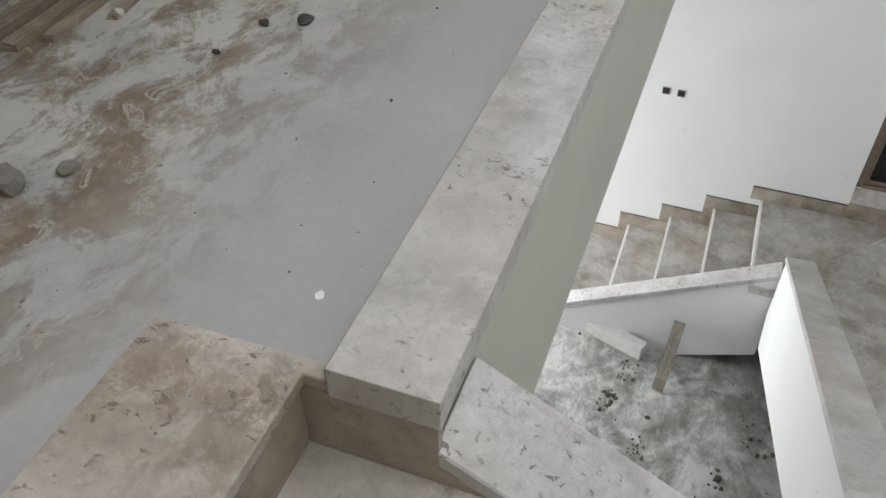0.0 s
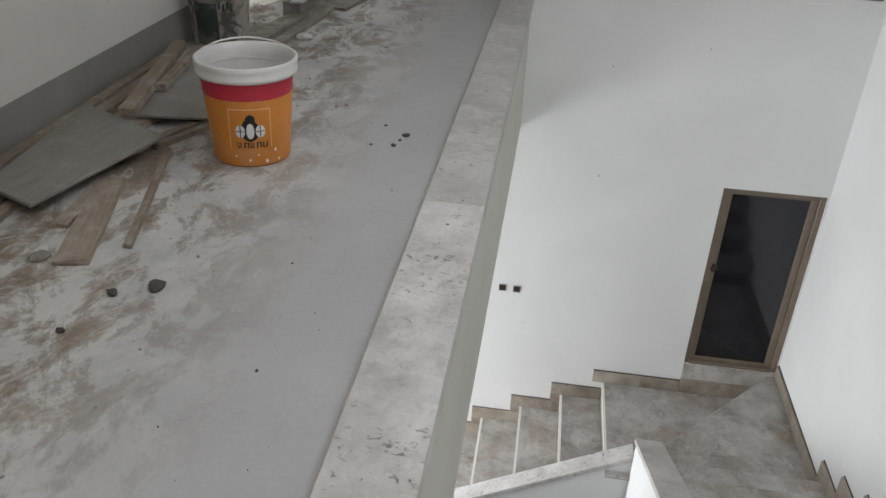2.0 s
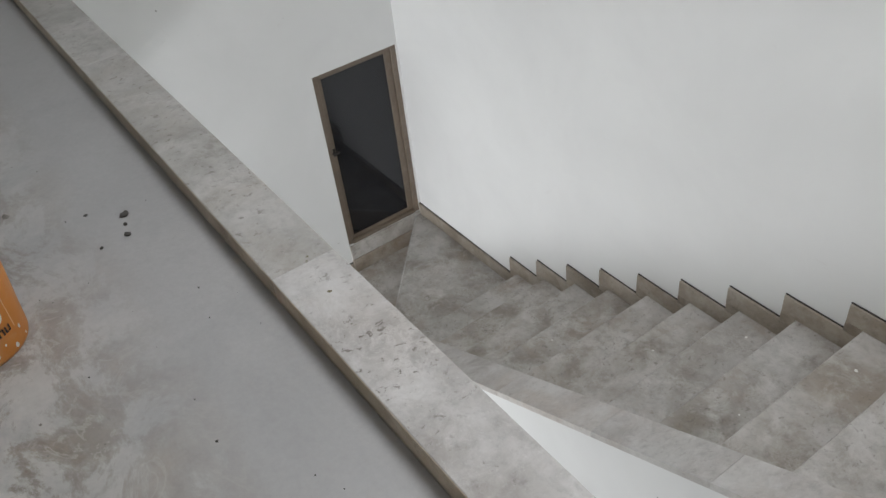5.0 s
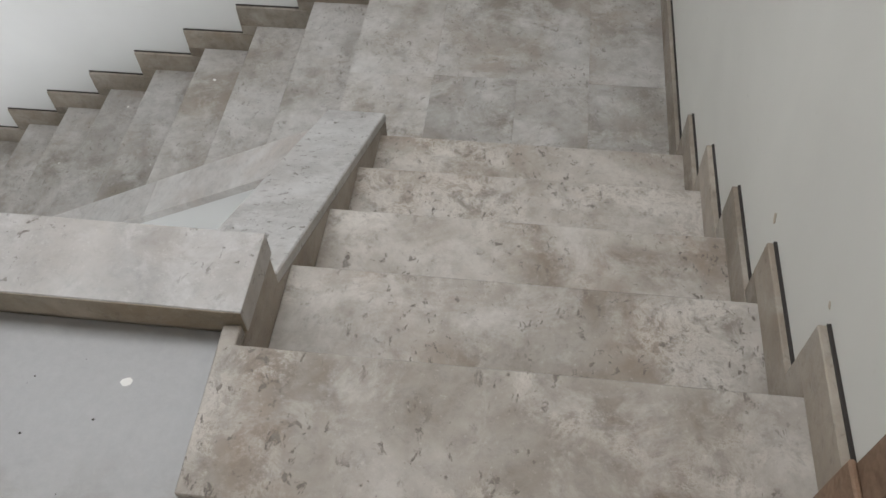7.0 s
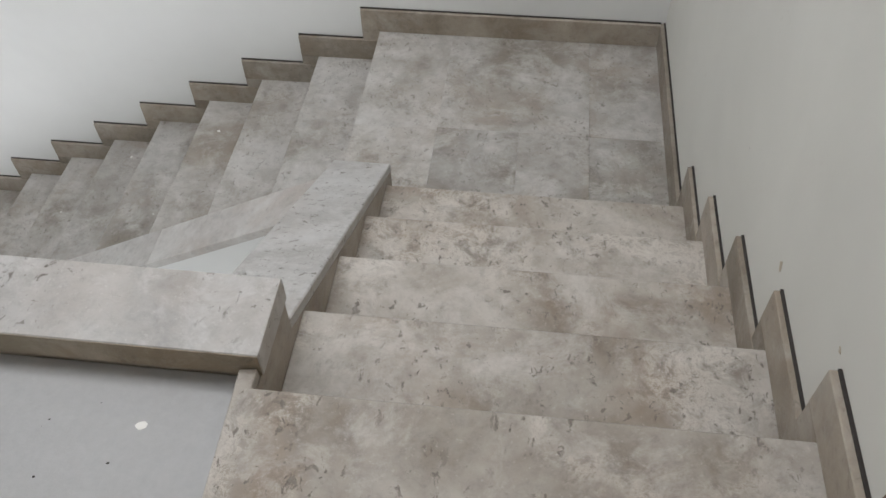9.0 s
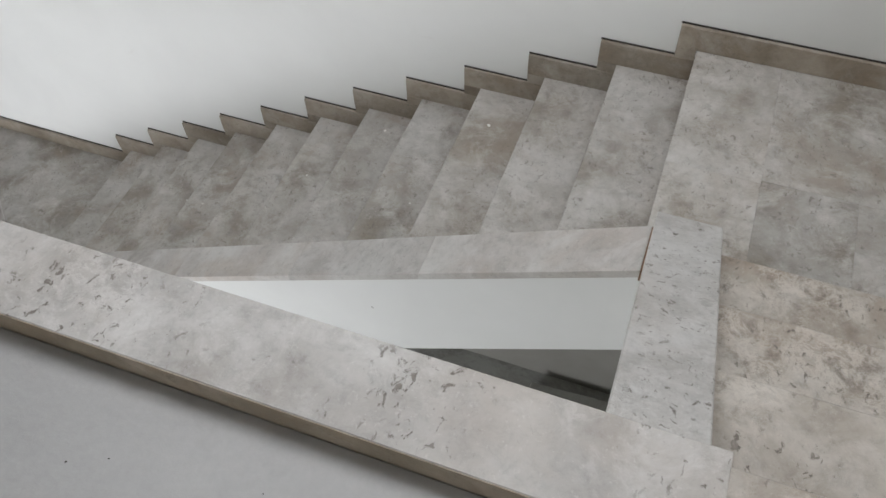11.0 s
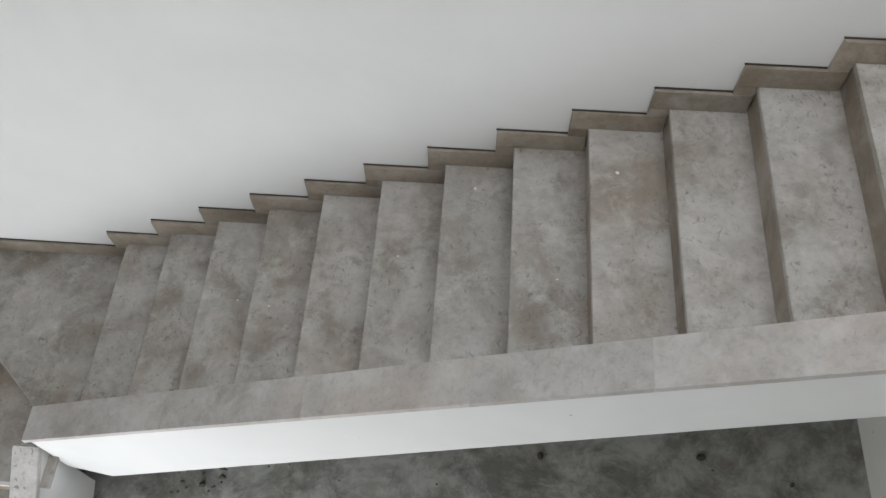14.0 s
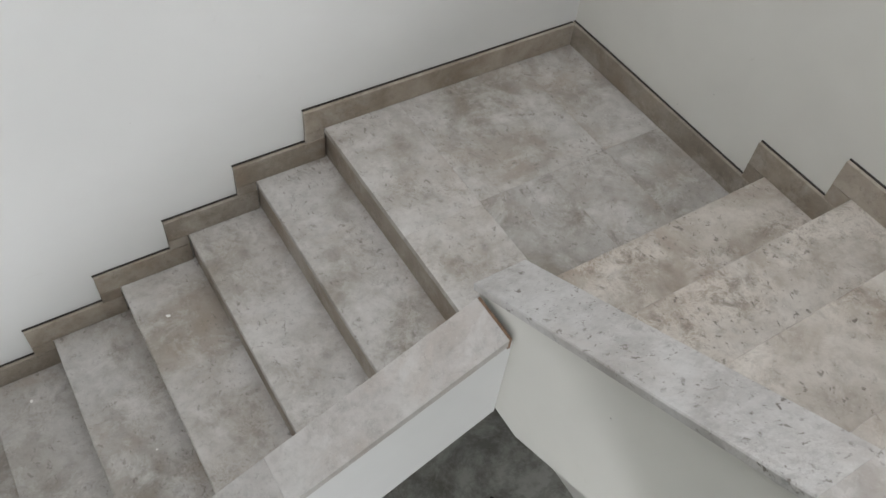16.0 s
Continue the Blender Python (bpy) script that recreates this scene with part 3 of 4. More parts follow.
# ---- door, window and sockets ----
def door():
    ob = tagged(new("door_1"), "dark glass door in a bronze aluminium frame, shut", "door", kind="structure")
    x0, x1 = WEST - 0.07, WEST - 0.012
    fr = boxed("door_frame", METAL, ob, x0, x1, DOOR_Y0, DOOR_Y0 + 0.045, DOOR_Z0, DOOR_Z1, bevel=0.003)
    boxed("door_frame", METAL, ob, x0, x1, DOOR_Y1 - 0.045, DOOR_Y1, DOOR_Z0, DOOR_Z1, bevel=0.003)
    boxed("door_frame", METAL, ob, x0, x1, DOOR_Y0 + 0.045, DOOR_Y1 - 0.045, DOOR_Z1 - 0.03, DOOR_Z1, bevel=0.003)
    boxed("door_sill", METAL, ob, x0, x1 + 0.01, DOOR_Y0 + 0.045, DOOR_Y1 - 0.045, DOOR_Z0, DOOR_Z0 + 0.03, bevel=0.003)
    a, b, c, e = DOOR_Y0 + 0.047, DOOR_Y1 - 0.047, DOOR_Z0 + 0.032, DOOR_Z1 - 0.032
    leaf = boxed("glass", GLASS, ob, WEST - 0.05, WEST - 0.042, a + 0.03, b - 0.05, c + 0.03, e - 0.02, label="dark tinted glass pane")
    for y0, y1, z0, z1 in ((a, a + 0.032, c, e), (b - 0.052, b, c, e), (a + 0.032, b - 0.052, c, c + 0.032), (a + 0.032, b - 0.052, e - 0.022, e)):
        boxed("stile", METAL, ob, WEST - 0.06, WEST - 0.03, y0, y1, z0, z1, bevel=0.002)
    lock = boxed("lock", GAP, ob, WEST - 0.03, WEST - 0.016, a - 0.02, a + 0.025, -2.03, -1.96, bevel=0.003, label="black lock case")
    boxed("handle", GAP, lock, WEST - 0.018, WEST + 0.012, a - 0.012, a + 0.045, -2.0, -1.985, bevel=0.003)


door()
# unseen black sheet, its colour stands for the unlit room behind the door
setting("dark_room_sheet", SHADE, [(WEST - 0.9, WEST - 0.85, DOOR_Y0 - 0.1, NORTH, DOOR_Z0, DOOR_Z1 + 0.1)], "added black sheet standing for the unlit room behind the door", "wall")


def window():
    ob = tagged(new("window_1"), "window with dark glass in a bronze aluminium frame", "window", kind="structure")
    x0, x1 = WEST - 0.09, WEST - 0.03
    for y0, y1, z0, z1 in ((WIN_Y0, WIN_Y0 + 0.04, WIN_Z0 + 0.045, WIN_Z1), (WIN_Y1 - 0.04, WIN_Y1, WIN_Z0 + 0.045, WIN_Z1),
                           (WIN_Y0 + 0.04, WIN_Y1 - 0.04, WIN_Z1 - 0.04, WIN_Z1)):
        boxed("window_frame", METAL, ob, x0, x1, y0, y1, z0, z1, bevel=0.003)
    boxed("window_sill", METAL, ob, x0, WEST - 0.01, WIN_Y0, WIN_Y1, WIN_Z0, WIN_Z0 + 0.045, bevel=0.004)
    boxed("pane", GLASS, ob, WEST - 0.07, WEST - 0.062, WIN_Y0 + 0.04, WIN_Y1 - 0.04, WIN_Z0 + 0.045, WIN_Z1 - 0.04)


window()


def socket_box(y, z):
    ob = thing("socket_box", (WEST, y, z), "empty dark electrical back box in the white wall", "socket", "wall sockets")
    bm = bmesh.new()
    s = 0.03
    for y0, y1, z0, z1 in ((-s, -s + 0.006, -s, s), (s - 0.006, s, -s, s), (-s + 0.006, s - 0.006, -s, -s + 0.006), (-s + 0.006, s - 0.006, s - 0.006, s)):
        box(bm, 0.0, 0.006, y0, y1, z0, z1)
    part("rim", bm, RUBBLE, ob)
    # no hollow here: a black plate stands for the shade inside the box
    boxed("recess", GAP, ob, 0.0, 0.003, -s + 0.006, s - 0.006, -s + 0.006, s - 0.006, label="flat black plate painting the shade inside the open box")
    for k in (-1, 1):
        boxed("wire", DARKRUBBLE, ob, 0.003, 0.01, k * 0.008 - 0.002, k * 0.008 + 0.002, -0.016, 0.012)


socket_box(0.198, -2.372)
socket_box(0.314, -2.374)


def wooden_door():
    ob = tagged(new("door_2"), "orange wooden door in a brown wood frame beside the top step", "door", kind="structure")
    y0, y1 = JAMB_Y - 0.95, JAMB_Y
    for a, b in ((y1 - 0.07, y1 + 0.012), (y0 - 0.012, y0 + 0.07)):
        boxed("jamb", JAMB, ob, EAST - 0.022, EAST + 0.1, a, b, FLOOR_Z, 2.05, bevel=0.004)
    boxed("head", JAMB, ob, EAST - 0.022, EAST + 0.1, y0 + 0.07, y1 - 0.07, 1.98, 2.05, bevel=0.004)
    leaf = boxed("leaf", LEAF, ob, EAST + 0.005, EAST + 0.045, y0 + 0.072, y1 - 0.072, FLOOR_Z + 0.006, 1.978, bevel=0.003)
    boxed("handle", METAL, leaf, EAST - 0.03, EAST + 0.004, y0 + 0.12, y0 + 0.14, 0.95, 1.1, bevel=0.004)
    boxed("plinth", JAMB, ob, EAST - 0.035, EAST - 0.022, y1 - 0.072, y1 + 0.014, FLOOR_Z, 0.17, bevel=0.004)


wooden_door()


# ---- pails ----
def ring(bm, levels, sides=40):
    """A turned shell from (radius, height) pairs."""
    loops = []
    for r, z in levels:
        loops.append([bm.verts.new((r * math.cos(2 * math.pi * k / sides), r * math.sin(2 * math.pi * k / sides), z)) for k in range(sides)])
    for a, b in zip(loops, loops[1:]):
        for k in range(sides):
            bm.faces.new((a[k], a[(k + 1) % sides], b[(k + 1) % sides], b[k]))
    return loops


def disc(bm, r, z, sides=40):
    bm.faces.new([bm.verts.new((r * math.cos(2 * math.pi * k / sides), r * math.sin(2 * math.pi * k / sides), z)) for k in range(sides)])


def wrapped(bm, outline, lift=0.0015):
    """A flat outline (sideways, height) laid on the pail's curved side, facing +x."""
    made = []
    for s, z in outline:
        r = pail_radius(z) + lift
        made.append(bm.verts.new((r * math.cos(s / r), r * math.sin(s / r), z)))
    return bm.faces.new(made)


PAIL_H = 0.37


def pail_radius(z):
    return 0.138 + 0.03 * z / PAIL_H


def oval(s, z, a, b, count=20):
    return [(s + a * math.cos(2 * math.pi * k / count), z + b * math.sin(2 * math.pi * k / count)) for k in range(count)]


def strip(bm, s0, s1, z0, z1, lift=0.0015):
    steps = max(1, int((s1 - s0) / 0.012))
    for k in range(steps):
        a, b = s0 + (s1 - s0) * k / steps, s0 + (s1 - s0) * (k + 1) / steps
        wrapped(bm, [(a, z0), (b, z0), (b, z1), (a, z1)], lift)


def paint_pail(x, y, turn):
    ob = thing("paint_pail", (x, y, FLOOR_Z), "open orange and red plastic paint pail with a white rim", "pail", turn=turn)
    h = PAIL_H
    bm = bmesh.new()
    ring(bm, [(0.125, 0.002), (0.135, 0.0), (pail_radius(0.01), 0.01), (pail_radius(h * 0.69), h * 0.69)])
    disc(bm, 0.126, 0.004)
    part("body", bm, ORANGE, ob, smooth=True)
    bm = bmesh.new()
    ring(bm, [(pail_radius(h * 0.69) + 0.0004, h * 0.685), (pail_radius(h * 0.87) + 0.0004, h * 0.88)])
    part("band", bm, RED, ob, "red printed band", smooth=True)
    bm = bmesh.new()
    ring(bm, [(0.16, h * 0.85), (0.178, h * 0.86), (0.18, h * 0.9), (0.177, h * 0.905), (0.181, h * 0.96), (0.181, h * 1.0), (0.176, h + 0.004), (0.169, h), (0.164, h * 0.9), (0.14, 0.03), (0.13, 0.02)])
    disc(bm, 0.131, 0.021)
    part("rim", bm, PAILWHITE, ob, "white rim and inside, stained with paint", smooth=True)
    bm = bmesh.new()
    for k in range(28):
        a0, a1 = math.pi * k / 28, math.pi * (k + 1) / 28
        p = [Vector((-math.sin(a) * 0.2, -math.cos(a) * 0.184, h * 0.93 + math.sin(a) * 0.035)) for a in (a0, a1)]
        w = Vector((0, 0, 0.004))
        u = Vector((0.004, 0, 0))
        v = [bm.verts.new(q + d) for q in p for d in (w, u, -w, -u)]
        for j in range(4):
            bm.faces.new((v[j], v[(j + 1) % 4], v[4 + (j + 1) % 4], v[4 + j]))
    part("bail_handle", bm, PAILWHITE, ob, "thin hanging carrying handle")
    # printed panel: outline frame, dark emblem with pale ovals, a row of letters kept as bars
    bm = bmesh.new()
    for s0, s1, z0, z1 in ((-0.078, 0.072, 0.222, 0.226), (-0.078, -0.075, 0.075, 0.222), (0.069, 0.072, 0.075, 0.222)):
        strip(bm, s0, s1, z0, z1, 0.0012)
    part("print_frame", bm, PALEPRINT, ob, "thin pale outline of the printed panel")
    bm = bmesh.new()
    wrapped(bm, oval(-0.004, 0.145, 0.032, 0.042), 0.0016)
    wrapped(bm, oval(-0.002, 0.186, 0.017, 0.019), 0.0018)
    wrapped(bm, [(-0.03, 0.176), (-0.014, 0.19), (-0.012, 0.18)], 0.0018)
    for k, w in enumerate((0.012, 0.018, 0.012, 0.018, 0.018)):
        s = -0.05 + k * 0.022
        strip(bm, s, s + w * 0.28, 0.078, 0.1, 0.0016)
        strip(bm, s + w * 0.72, s + w, 0.078, 0.1, 0.0016)
        strip(bm, s, s + w, 0.096 if k % 2 else 0.078, 0.1 if k % 2 else 0.082, 0.0016)
    part("emblem", bm, BLACK, ob, "black round emblem over dark lettering bars")
    bm = bmesh.new()
    wrapped(bm, oval(-0.003, 0.143, 0.014, 0.03), 0.0024)
    for s in (-0.038, 0.032):
        wrapped(bm, oval(s, 0.142, 0.017, 0.024), 0.0021)
    part("emblem_oval", bm, WHITE_PRINT_LIT_EDGE, ob, "white ovals of the emblem")
    for side in (-0.038, 0.032):
        bm = bmesh.new()
        strip(bm, side - 0.017, side + 0.017, 0.141, 0.1435, 0.0028)
        strip(bm, side - 0.0015, side + 0.0015, 0.119, 0.165, 0.0028)
        part("emblem_line", bm, BLACK, ob)
    for s, z, r in ((0.05, 0.022, 0.006), (-0.01, 0.03, 0.004), (0.085, 0.06, 0.005), (-0.06, 0.045, 0.003), (0.1, 0.02, 0.004), (0.02, 0.05, 0.003)):
        bm = bmesh.new()
        wrapped(bm, oval(s, z, r, r * 1.5, 9), 0.0014)
        part("paint_drip", bm, WHITE_PRINT_LIT_EDGE, ob, "splashed white paint spot")


paint_pail(-2.08, -0.67, 21)


def caked_pail(x, y, turn):
    ob = thing("mixing_pail", (x, y, FLOOR_Z), "grey plastic pail caked with dried cement against the wall", "pail", turn=turn)
    bm = bmesh.new()
    h = 0.4
    ring(bm, [(0.13, 0.0), (0.14, 0.006), (0.158, h * 0.86), (0.17, h * 0.87), (0.171, h * 0.9), (0.163, h * 0.905), (0.17, h * 0.97), (0.172, h), (0.162, h), (0.13, 0.03)])
    disc(bm, 0.131, 0.03)
    for v in bm.verts:
        v.co += 0.006 * noise.noise_vector(v.co * 18)
    part("body", bm, CAKED, ob, smooth=True)
    bm = bmesh.new()
    for k in range(6):
        a, b = -0.06 + 0.02 * k, -0.06 + 0.02 * (k + 1)
        v = []
        for s, z in ((a, 0.03), (b, 0.03), (b, 0.24), (a, 0.24)):
            r = 0.142 + 0.018 * z / (h * 0.86) + 0.007
            v.append(bm.verts.new((r * math.cos(s / r - 0.5), r * math.sin(s / r - 0.5), z)))
        bm.faces.new(v)
    part("label", bm, GREENPRINT, ob, "dark worn printed panel")
    bm = bmesh.new()
    for k in range(5):
        for s, z in ((0.045 + 0.02 * k, 0.2 + 0.012 * (k % 2)),):
            v = []
            for ds, dz in ((0, 0), (0.012, 0.004), (0.014, 0.04), (0.003, 0.036)):
                r = 0.142 + 0.018 * z / (h * 0.86) + 0.0075
                v.append(bm.verts.new((r * math.cos((s + ds) / r - 0.5), r * math.sin((s + ds) / r - 0.5), z + dz)))
            bm.faces.new(v)
    part("lettering", bm, GREENPRINT, ob, "faded dark lettering bars")


caked_pail(-3.43, -1.32, 25)


# ---- timber on the gallery floor ----
def plank(name, ax, ay, bx, by, width, thick, label, mat=WOOD, az=0.0, bz=0.0, category="plank", group="loose timber"):
    """A sawn board from one end to the other, resting on the floor or on boards below."""
    a, b = Vector((ax, ay, FLOOR_Z + az)), Vector((bx, by, FLOOR_Z + bz))
    run = b - a
    length = run.length
    bm = bmesh.new()
    box(bm, 0, length, -width / 2, width / 2, 0, thick)
    bmesh.ops.subdivide_edges(bm, edges=[e for e in bm.edges if abs((e.verts[0].co - e.verts[1].co).x) > length * 0.5], cuts=5)
    bow = random.uniform(-0.004, 0.004)
    for v in bm.verts:
        f = v.co.x / length
        v.co.y += bow * math.sin(math.pi * f) + random.uniform(-0.0012, 0.0012)
        if f in (0.0, 1.0):
            v.co.x += random.uniform(-0.006, 0.006)
    ob = new(name, mesh(name, bm, mat))
    pitch = math.degrees(math.asin(run.z / length))
    ob.matrix_world = pose(*a, 0, 0, math.degrees(math.atan2(run.y, run.x))) @ pose(0, 0, 0, 0, -pitch, 0)
    return tagged(ob, label, category, group)


def board(name, corners, z, thick, label, lift=(0, 0, 0, 0), mat=BOARD):
    bm = bmesh.new()
    low = [bm.verts.new((x, y, FLOOR_Z + z + up)) for (x, y), up in zip(corners, lift)]
    high = [bm.verts.new((x, y, FLOOR_Z + z + up + thick)) for (x, y), up in zip(corners, lift)]
    bm.faces.new(low)
    bm.faces.new(high)
    n = len(corners)
    for k in range(n):
        bm.faces.new((low[k], low[(k + 1) % n], high[(k + 1) % n], high[k]))
    bmesh.ops.recalc_face_normals(bm, faces=bm.faces)
    bmesh.ops.bevel(bm, geom=list(bm.edges), offset=0.002, segments=1, affect="EDGES")
    return tagged(new(name, mesh(name, bm, mat)), label, "board", "loose timber")


# lowest layer: long battens along the wall
plank("batten", -1.0, -1.44, -3.15, -1.462, 0.05, 0.035, "long grey timber batten lying along the wall")
plank("batten", -0.72, -1.36, -2.75, -1.39, 0.06, 0.03, "long weathered timber batten lying near the wall")
plank("batten", -0.7, -1.26, -1.9, -1.33, 0.045, 0.025, "thin brown batten with a split end")
plank("batten", -0.78, -1.2, -1.75, -1.27, 0.035, 0.02, "thin brown batten with a split end")
plank("batten", -2.0, -1.2, -3.3, -1.05, 0.05, 0.03, "brown batten lying across the floor under a board")
plank("batten", -1.95, -1.1, -2.4, -0.93, 0.04, 0.025, "short brown batten beside the orange pail")
plank("batten", -2.02, -1.03, -2.36, -0.88, 0.03, 0.02, "short brown batten beside the orange pail")
board("plywood_sheet", [(-2.22, -1.22), (-2.26, -0.92), (-2.85, -1.14), (-2.9, -1.36)], 0.036, 0.012, "dusty grey-brown plywood sheet lying on battens")
board("plywood_sheet", [(-1.52, -1.37), (-1.4, -1.13), (-2.01, -0.98), (-2.29, -1.44)], 0.036, 0.014, "dusty grey plywood sheet resting on battens", (0.0, 0.012, 0.018, 0.0))
plank("batten", -2.16, -1.2, -3.12, -1.41, 0.06, 0.035, "grey batten lying across the plywood", az=0.06, bz=0.055)
plank("batten", -2.5, -1.22, -3.1, -1.3, 0.04, 0.03, "thin grey batten lying on the plywood", az=0.052, bz=0.05)
plank("plank", -1.185, -0.885, -1.72, -1.045, 0.095, 0.018, "short light brown plank lying in the dust")
plank("lath", -1.307, -0.775, -2.012, -0.968, 0.022, 0.018, "thin straight wooden lath lying on the floor")
plank("plank_offcut", -1.383, -1.035, -1.64, -1.06, 0.05, 0.012, "thin splintered plank offcut in the dust")
plank("plank_offcut", -0.95, -1.12, -1.2, -1.16, 0.035, 0.012, "thin splintered plank offcut in the dust")

# far end of the gallery
plank("beam", -4.05, -1.14, -7.1, -1.02, 0.1, 0.09, "long plaster-splashed timber beam on the floor", BOARD, category="beam")
plank("plaster_slab", -4.02, -1.1, -4.75, -1.07, 0.07, 0.012, "white plaster crust dried on the end of the beam", BLOCK, az=0.09, bz=0.09, category="plaster crust", group="")
plank("plank", -3.3, -1.2, -5.0, -0.97, 0.12, 0.025, "wide mud-caked plank beside the beam", DIRTY)
plank("plank", -4.1, -1.0, -5.9, -0.93, 0.09, 0.022, "narrow grey plank beside the beam", DIRTY)
plank("plank", -3.0, -1.08, -4.2, -0.98, 0.07, 0.02, "thin mud-caked plank near the caked pail", DIRTY)
plank("plank", -3.05, -1.22, -3.75, -1.2, 0.14, 0.02, "wide brown plank near the caked pail", DIRTY)
plank("plank_offcut", -4.3, -0.93, -4.75, -0.85, 0.11, 0.02, "broken plank offcut near the beam", DIRTY)
plank("plank", -5.0, -1.75, -5.9, -2.1, 0.1, 0.02, "dirty plank on the floor of the far room")
plank("plank", -4.8, -2.0, -5.6, -1.7, 0.08, 0.02, "dirty plank on the floor of the far room")
bm = bmesh.new()
box(bm, -6.14, -6.02, -1.96, -1.9, FLOOR_Z, 2.1, bevel=0.004)
box(bm, -6.14, -6.02, -2.9, -2.84, FLOOR_Z, 2.1, bevel=0.004)
box(bm, -6.14, -6.02, -2.84, -1.96, 2.04, 2.1, bevel=0.004)
tagged(part("door_frame_3", bm, JAMB), "red-brown wooden door frame in the far room", "door frame", kind="structure")
setting("wall_room_north", PAINT, [(-6.35, -6.1, -4.0, -2.91, FLOOR_Z, ROOF)], "pale wall beside the far door frame", "wall")


def pipe(ax, ay, bx, by, r, z, label):
    data = bpy.data.curves.new("pipe", "CURVE")
    data.dimensions, data.bevel_depth, data.bevel_resolution = "3D", r, 4
    line = data.splines.new("POLY")
    line.points.add(2)
    for p, q in zip(line.points, ((ax, ay, z), ((ax * 0.4 + bx * 0.6), (ay * 0.4 + by * 0.6), z), (bx, by, z + 0.06))):
        p.co = (*q, 1)
    data.materials.append(PVC)
    ob = new("pipe", data)
    return tagged(ob, label, "pipe")


pipe(-5.6, -1.42, -5.75, -1.2, 0.028, FLOOR_Z + 0.03, "short white plastic pipe elbow on the floor")


# ---- lumps and crumbs ----
def lump(name, x, y, z, size, label, mat=RUBBLE, flat=0.6, seed=0, group="rubble"):
    bm = bmesh.new()
    bmesh.ops.create_icosphere(bm, subdivisions=2, radius=1.0)
    shift = Vector((seed * 3.1, seed * 1.7, seed * 0.9))
    for v in bm.verts:
        v.co *= 0.75 + 0.7 * (noise.noise(v.co * 1.4 + shift) * 0.5 + 0.3)
        v.co = Vector((v.co.x * size, v.co.y * size * 0.75, v.co.z * size * flat))
    low = min(v.co.z for v in bm.verts)
    for v in bm.verts:
        v.co.z = max(v.co.z, low * 0.5)
    low = min(v.co.z for v in bm.verts)
    ob = new(name, mesh(name, bm, mat))
    ob.matrix_world = pose(x, y, z - low, 0, 0, seed * 47)
    return tagged(ob, label, "rubble", group)


lump("concrete_lump", -0.235, -0.845, FLOOR_Z, 0.045, "broken lump of dark concrete on the dusty floor", RUBBLE, 0.8, 1)
lump("concrete_lump", -0.19, -0.93, FLOOR_Z, 0.06, "broken lump of dark concrete on the dusty floor", DARKRUBBLE, 0.7, 2)
lump("concrete_lump", -0.325, -0.765, FLOOR_Z, 0.028, "small lump of broken concrete in the mud", RUBBLE, 0.6, 3)
lump("stone_chip", -1.128, -0.602, FLOOR_Z, 0.032, "black stone chip lying in the dust", DARKRUBBLE, 0.4, 4)
lump("stone_chip", -1.07, -0.7, FLOOR_Z, 0.018, "dark grey stone chip lying in the dust", DARKRUBBLE, 0.6, 5)
lump("stone_chip", -0.885, -0.742, FLOOR_Z, 0.013, "dark grey stone chip lying in the dust", DARKRUBBLE, 0.6, 6)
lump("stone_chip", -1.2, -0.99, FLOOR_Z, 0.03, "crumbled lump beside the planks", RUBBLE, 0.6, 7)
lump("stone_chip", -1.24, -1.0, FLOOR_Z, 0.02, "white plaster crumb beside the planks", BLOCK, 0.6, 8)
lump("stone_chip", -0.98, -1.12, FLOOR_Z, 0.022, "white plaster crumb beside the battens", BLOCK, 0.6, 9)
lump("plaster_lump", -3.62, -0.93, FLOOR_Z, 0.05, "white plaster lump beside the beam", BLOCK, 0.5, 10)
lump("plaster_lump", -5.75, -1.05, FLOOR_Z, 0.06, "white plaster lump beside the beam", BLOCK, 0.5, 11)
for k, (x, y, size) in enumerate(((-2.383, -0.145, 0.017), (-2.33, -0.16, 0.009), (-2.271, -0.173, 0.013), (-2.474, -0.246, 0.008), (-2.26, -0.26, 0.007))):
    lump("stone_chip", x, y, FLOOR_Z, size, "black stone chip lying on the clean screed", DARKRUBBLE, 0.5, 60 + k)
lump("paint_spot", -0.172, -0.078, FLOOR_Z - 0.001, 0.013, "dried white paint blob on the grey floor", WHITE_PRINT_LIT_EDGE, 0.12, 12, "")


def crumbs(name, count, region, z, sizes, mat, label, seed):
    """Loose grit, uncountable."""
    rng = random.Random(seed)
    bm = bmesh.new()
    for _ in range(count):
        x, y = rng.uniform(region[0], region[1]), rng.uniform(region[2], region[3])
        s = rng.uniform(*sizes) * rng.choice((0.6, 0.8, 1.0, 1.0, 1.6))
        base = [bm.verts.new((x + s * math.cos(a + rng.uniform(-0.4, 0.4)), y + s * math.sin(a) * 0.8, z - 0.001)) for a in (0.3, 1.6, 2.9, 4.1, 5.3)]
        top = bm.verts.new((x + rng.uniform(-s, s) * 0.3, y, z + s * rng.uniform(0.4, 0.9)))
        for k in range(5):
            bm.faces.new((base[k], base[(k + 1) % 5], top))
    return tagged(part(name, bm, mat), label, "grit", kind="stuff")


crumbs("grit", 150, (-2.2, 0.2, -1.3, -0.45), FLOOR_Z, (0.002, 0.007), RUBBLE, "scattered grey grit and mortar crumbs on the gallery floor", 3)
crumbs("grit", 40, (-2.6, -0.2, -0.5, -0.02), FLOOR_Z, (0.0015, 0.005), DARKRUBBLE, "a few dark specks of grit on the screed", 4)
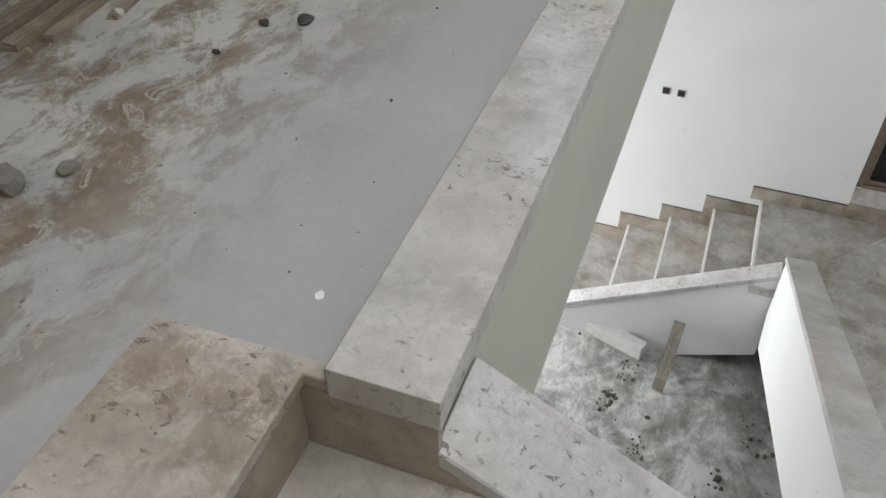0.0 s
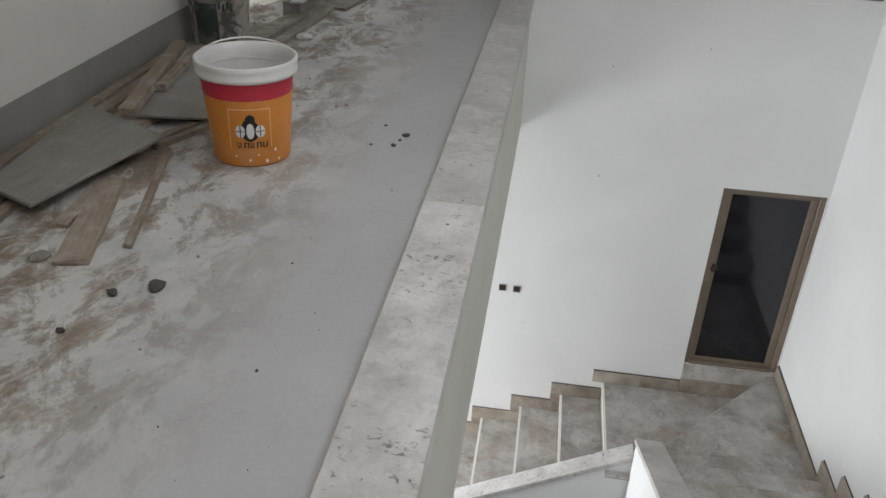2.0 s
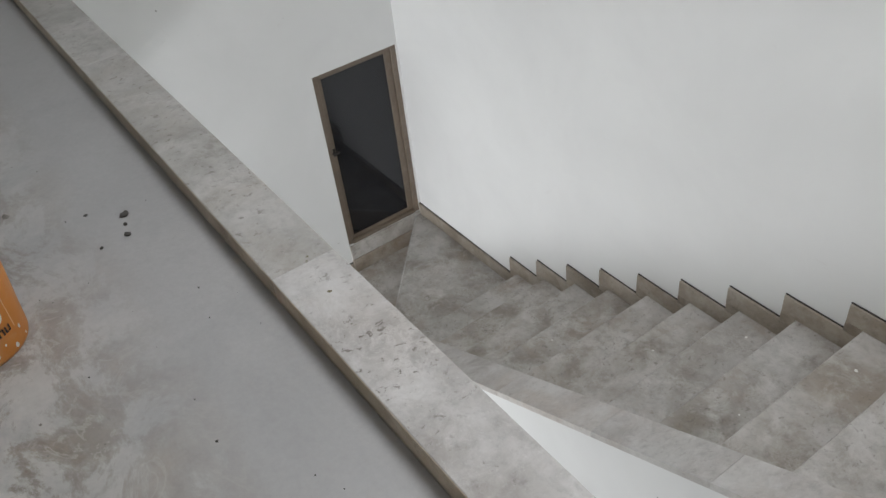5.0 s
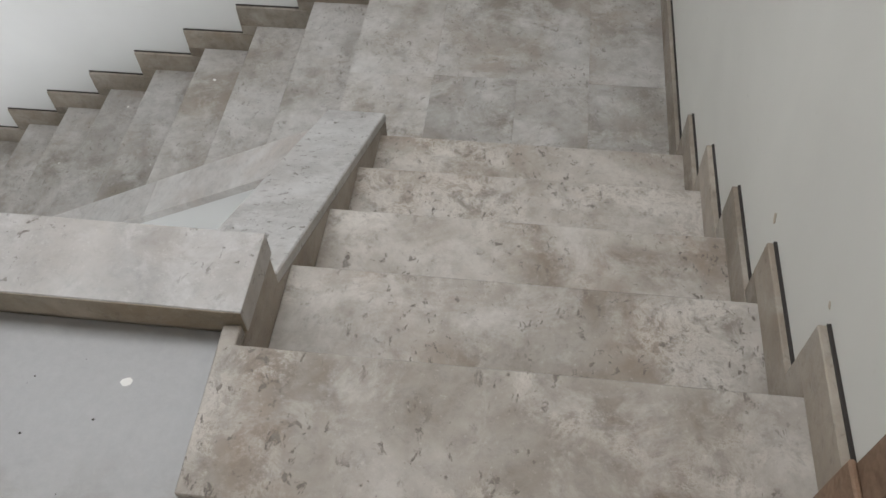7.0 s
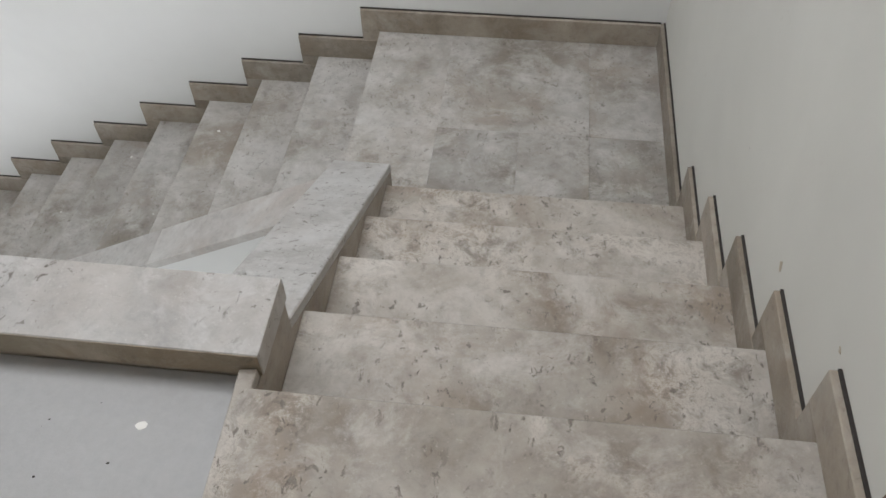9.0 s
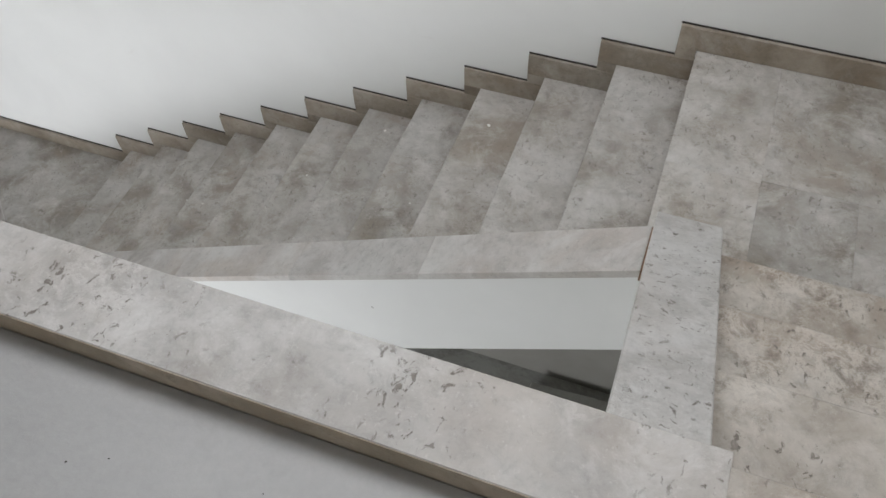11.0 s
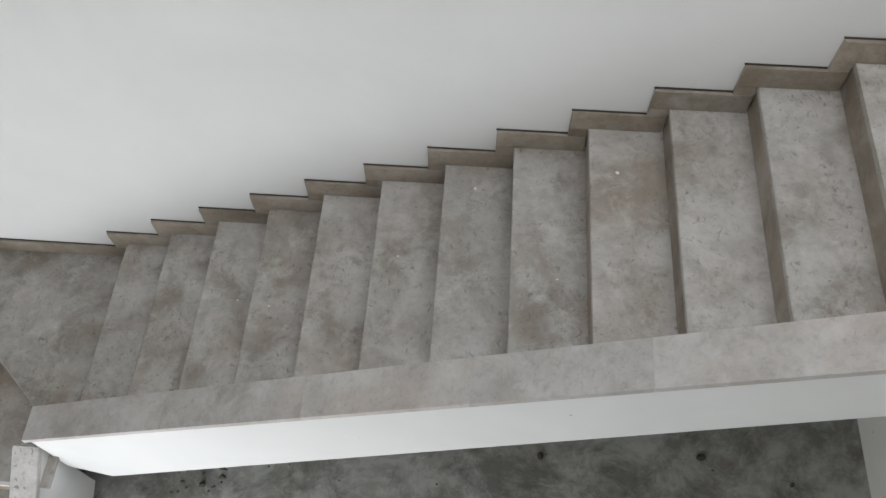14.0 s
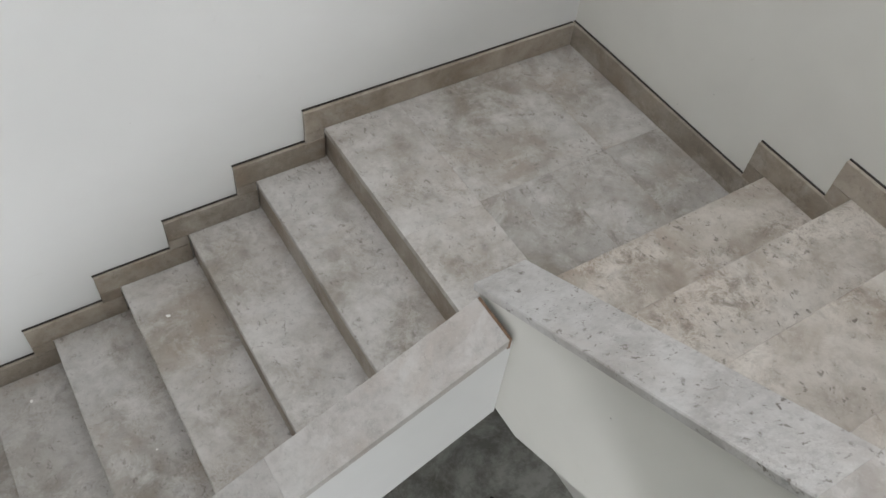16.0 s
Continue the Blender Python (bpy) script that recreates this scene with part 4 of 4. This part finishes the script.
crumbs("grit", 120, (-6.0, -2.5, -1.4, -0.3), FLOOR_Z, (0.003, 0.012), RUBBLE, "scattered grit and plaster crumbs in the corridor", 5)

# dust and paint chips on the steps
for k, dx, dy in ((6, 0.12, 0.55), (4, 0.2, 0.3), (8, 0.1, 0.4), (3, 0.12, 0.75), (9, 0.2, 0.5), (5, 0.15, 0.85)):
    lump("plaster_chip", HEAD_2 - k * GOING_2 + dx, 1.5 + dy, LANDING - k * RISE_2 - 0.001, random.uniform(0.005, 0.011), "dried white plaster chip stuck to a stone step", WHITE_PRINT_LIT_EDGE, 0.2, k, "plaster chips on the steps")

# ---- below the stairs ----
plank("prop_board", -3.6, 0.675, -3.965, 0.72, 0.09, 0.02, "upright grey timber board propping the lower string", DIRTY, category="prop", group="", az=GROUND_Z - FLOOR_Z, bz=-3.7 - FLOOR_Z)
boxes_below = ((-0.33, 2.3, 0.7, 0.12, 0.1, 3), (0.24, 2.34, 0.26, 0.12, 0.1, -4), (-0.47, 2.06, 0.2, 0.18, 0.03, 5), (0.5, 2.3, 0.2, 0.12, 0.1, 8))
for x, y, w, dep, h, a in boxes_below:
    bm = bmesh.new()
    box(bm, -w / 2, w / 2, -dep / 2, dep / 2, 0, h, bevel=0.006)
    ob = new("building_block", mesh("building_block", bm, GREYBLOCK))
    ob.matrix_world = pose(x, y, GROUND_Z, 0, 0, a)
    tagged(ob, "grey-white aerated building block on the ground slab", "block", "building blocks")
plank("block_slab", -4.06, 0.02, -3.9, 0.5, 0.1, 0.13, "white aerated block slab lying against the lower string", BLOCK, az=GROUND_Z - FLOOR_Z, bz=GROUND_Z - FLOOR_Z, category="block", group="")
for k, (x, y, s) in enumerate(((-3.42, 0.32, 0.03), (-3.31, 0.65, 0.022), (-2.95, 1.21, 0.035), (-3.26, 0.29, 0.02), (-2.6, 0.9, 0.03), (-1.3, 1.9, 0.05), (-0.9, 2.1, 0.04), (0.0, 1.815, 0.035), (0.6, 1.67, 0.02), (-1.1, 1.75, 0.03))):
    lump("rubble_heap", x, y, GROUND_Z, s, "small dark clod of rubble on the ground slab", DARKRUBBLE, 0.5, 20 + k)
MOSS = worn_paint("mossy_dirt", (0.07, 0.08, 0.05), (0.2, 0.19, 0.13), 0.5, 0.95)
for k, (x, y, spread, count) in enumerate(((-3.38, 0.32, 0.11, 40), (-3.03, 0.62, 0.1, 30), (-2.95, 1.2, 0.09, 26), (-3.7, 0.42, 0.12, 26), (-3.4, 1.45, 0.2, 30))):
    crumbs("dirt_patch", count, (x - spread, x + spread, y - spread * 0.6, y + spread * 0.6), GROUND_Z, (0.006, 0.018), MOSS, "loose mossy dirt crumbs on the pale ground slab", 70 + k)
crumbs("grit", 160, (-4.0, 0.8, -0.6, 2.4), GROUND_Z, (0.004, 0.013), DARKRUBBLE, "scattered rubble and grit on the ground slab", 7)

# dried glue on the gallery coping, either side of the joint
OLIVE = worn_paint("dried_olive_glue", (0.16, 0.14, 0.075), (0.4, 0.38, 0.3), 0.6, 0.8)
for k, (x, y, size) in enumerate(((-1.676, 0.168, 0.008), (-1.66, 0.158, 0.007), (-1.629, 0.16, 0.006), (-1.508, 0.144, 0.009), (-1.522, 0.152, 0.006), (-0.75, 0.12, 0.004))):
    lump("glue_spot", x, y, 0.0385, size, "dried olive glue spot on the pale coping", OLIVE, 0.16, 40 + k, "glue spots on the coping")

# rusty rubbed mark and filler drips on the undercoat beside the top flight
SCUFF = worn_paint("brown_wall_scuff", (0.54, 0.47, 0.37), (0.6, 0.57, 0.5), 0.8, 0.9)
for k, (y, z, size, flat) in enumerate(((0.467, -0.065, 0.011, 1.5), (0.12, 0.125, 0.007, 1.2))):
    bm = bmesh.new()
    rim = []
    for j in range(14):
        a = 2 * math.pi * j / 14
        w = size * (0.7 + 0.5 * noise.noise(Vector((math.cos(a) * 1.3 + k, math.sin(a) * 1.3, 2.0))))
        rim.append((y + w * math.cos(a) + 0.3 * w * math.sin(a) * flat, z + w * flat * math.sin(a)))
    prism(bm, rim, "x", EAST - 0.0016, EAST + 0.001)
    tagged(part("wall_scuff", bm, SCUFF), "brown scuff mark on the off-white wall", "scuff mark", "wall scuffs")
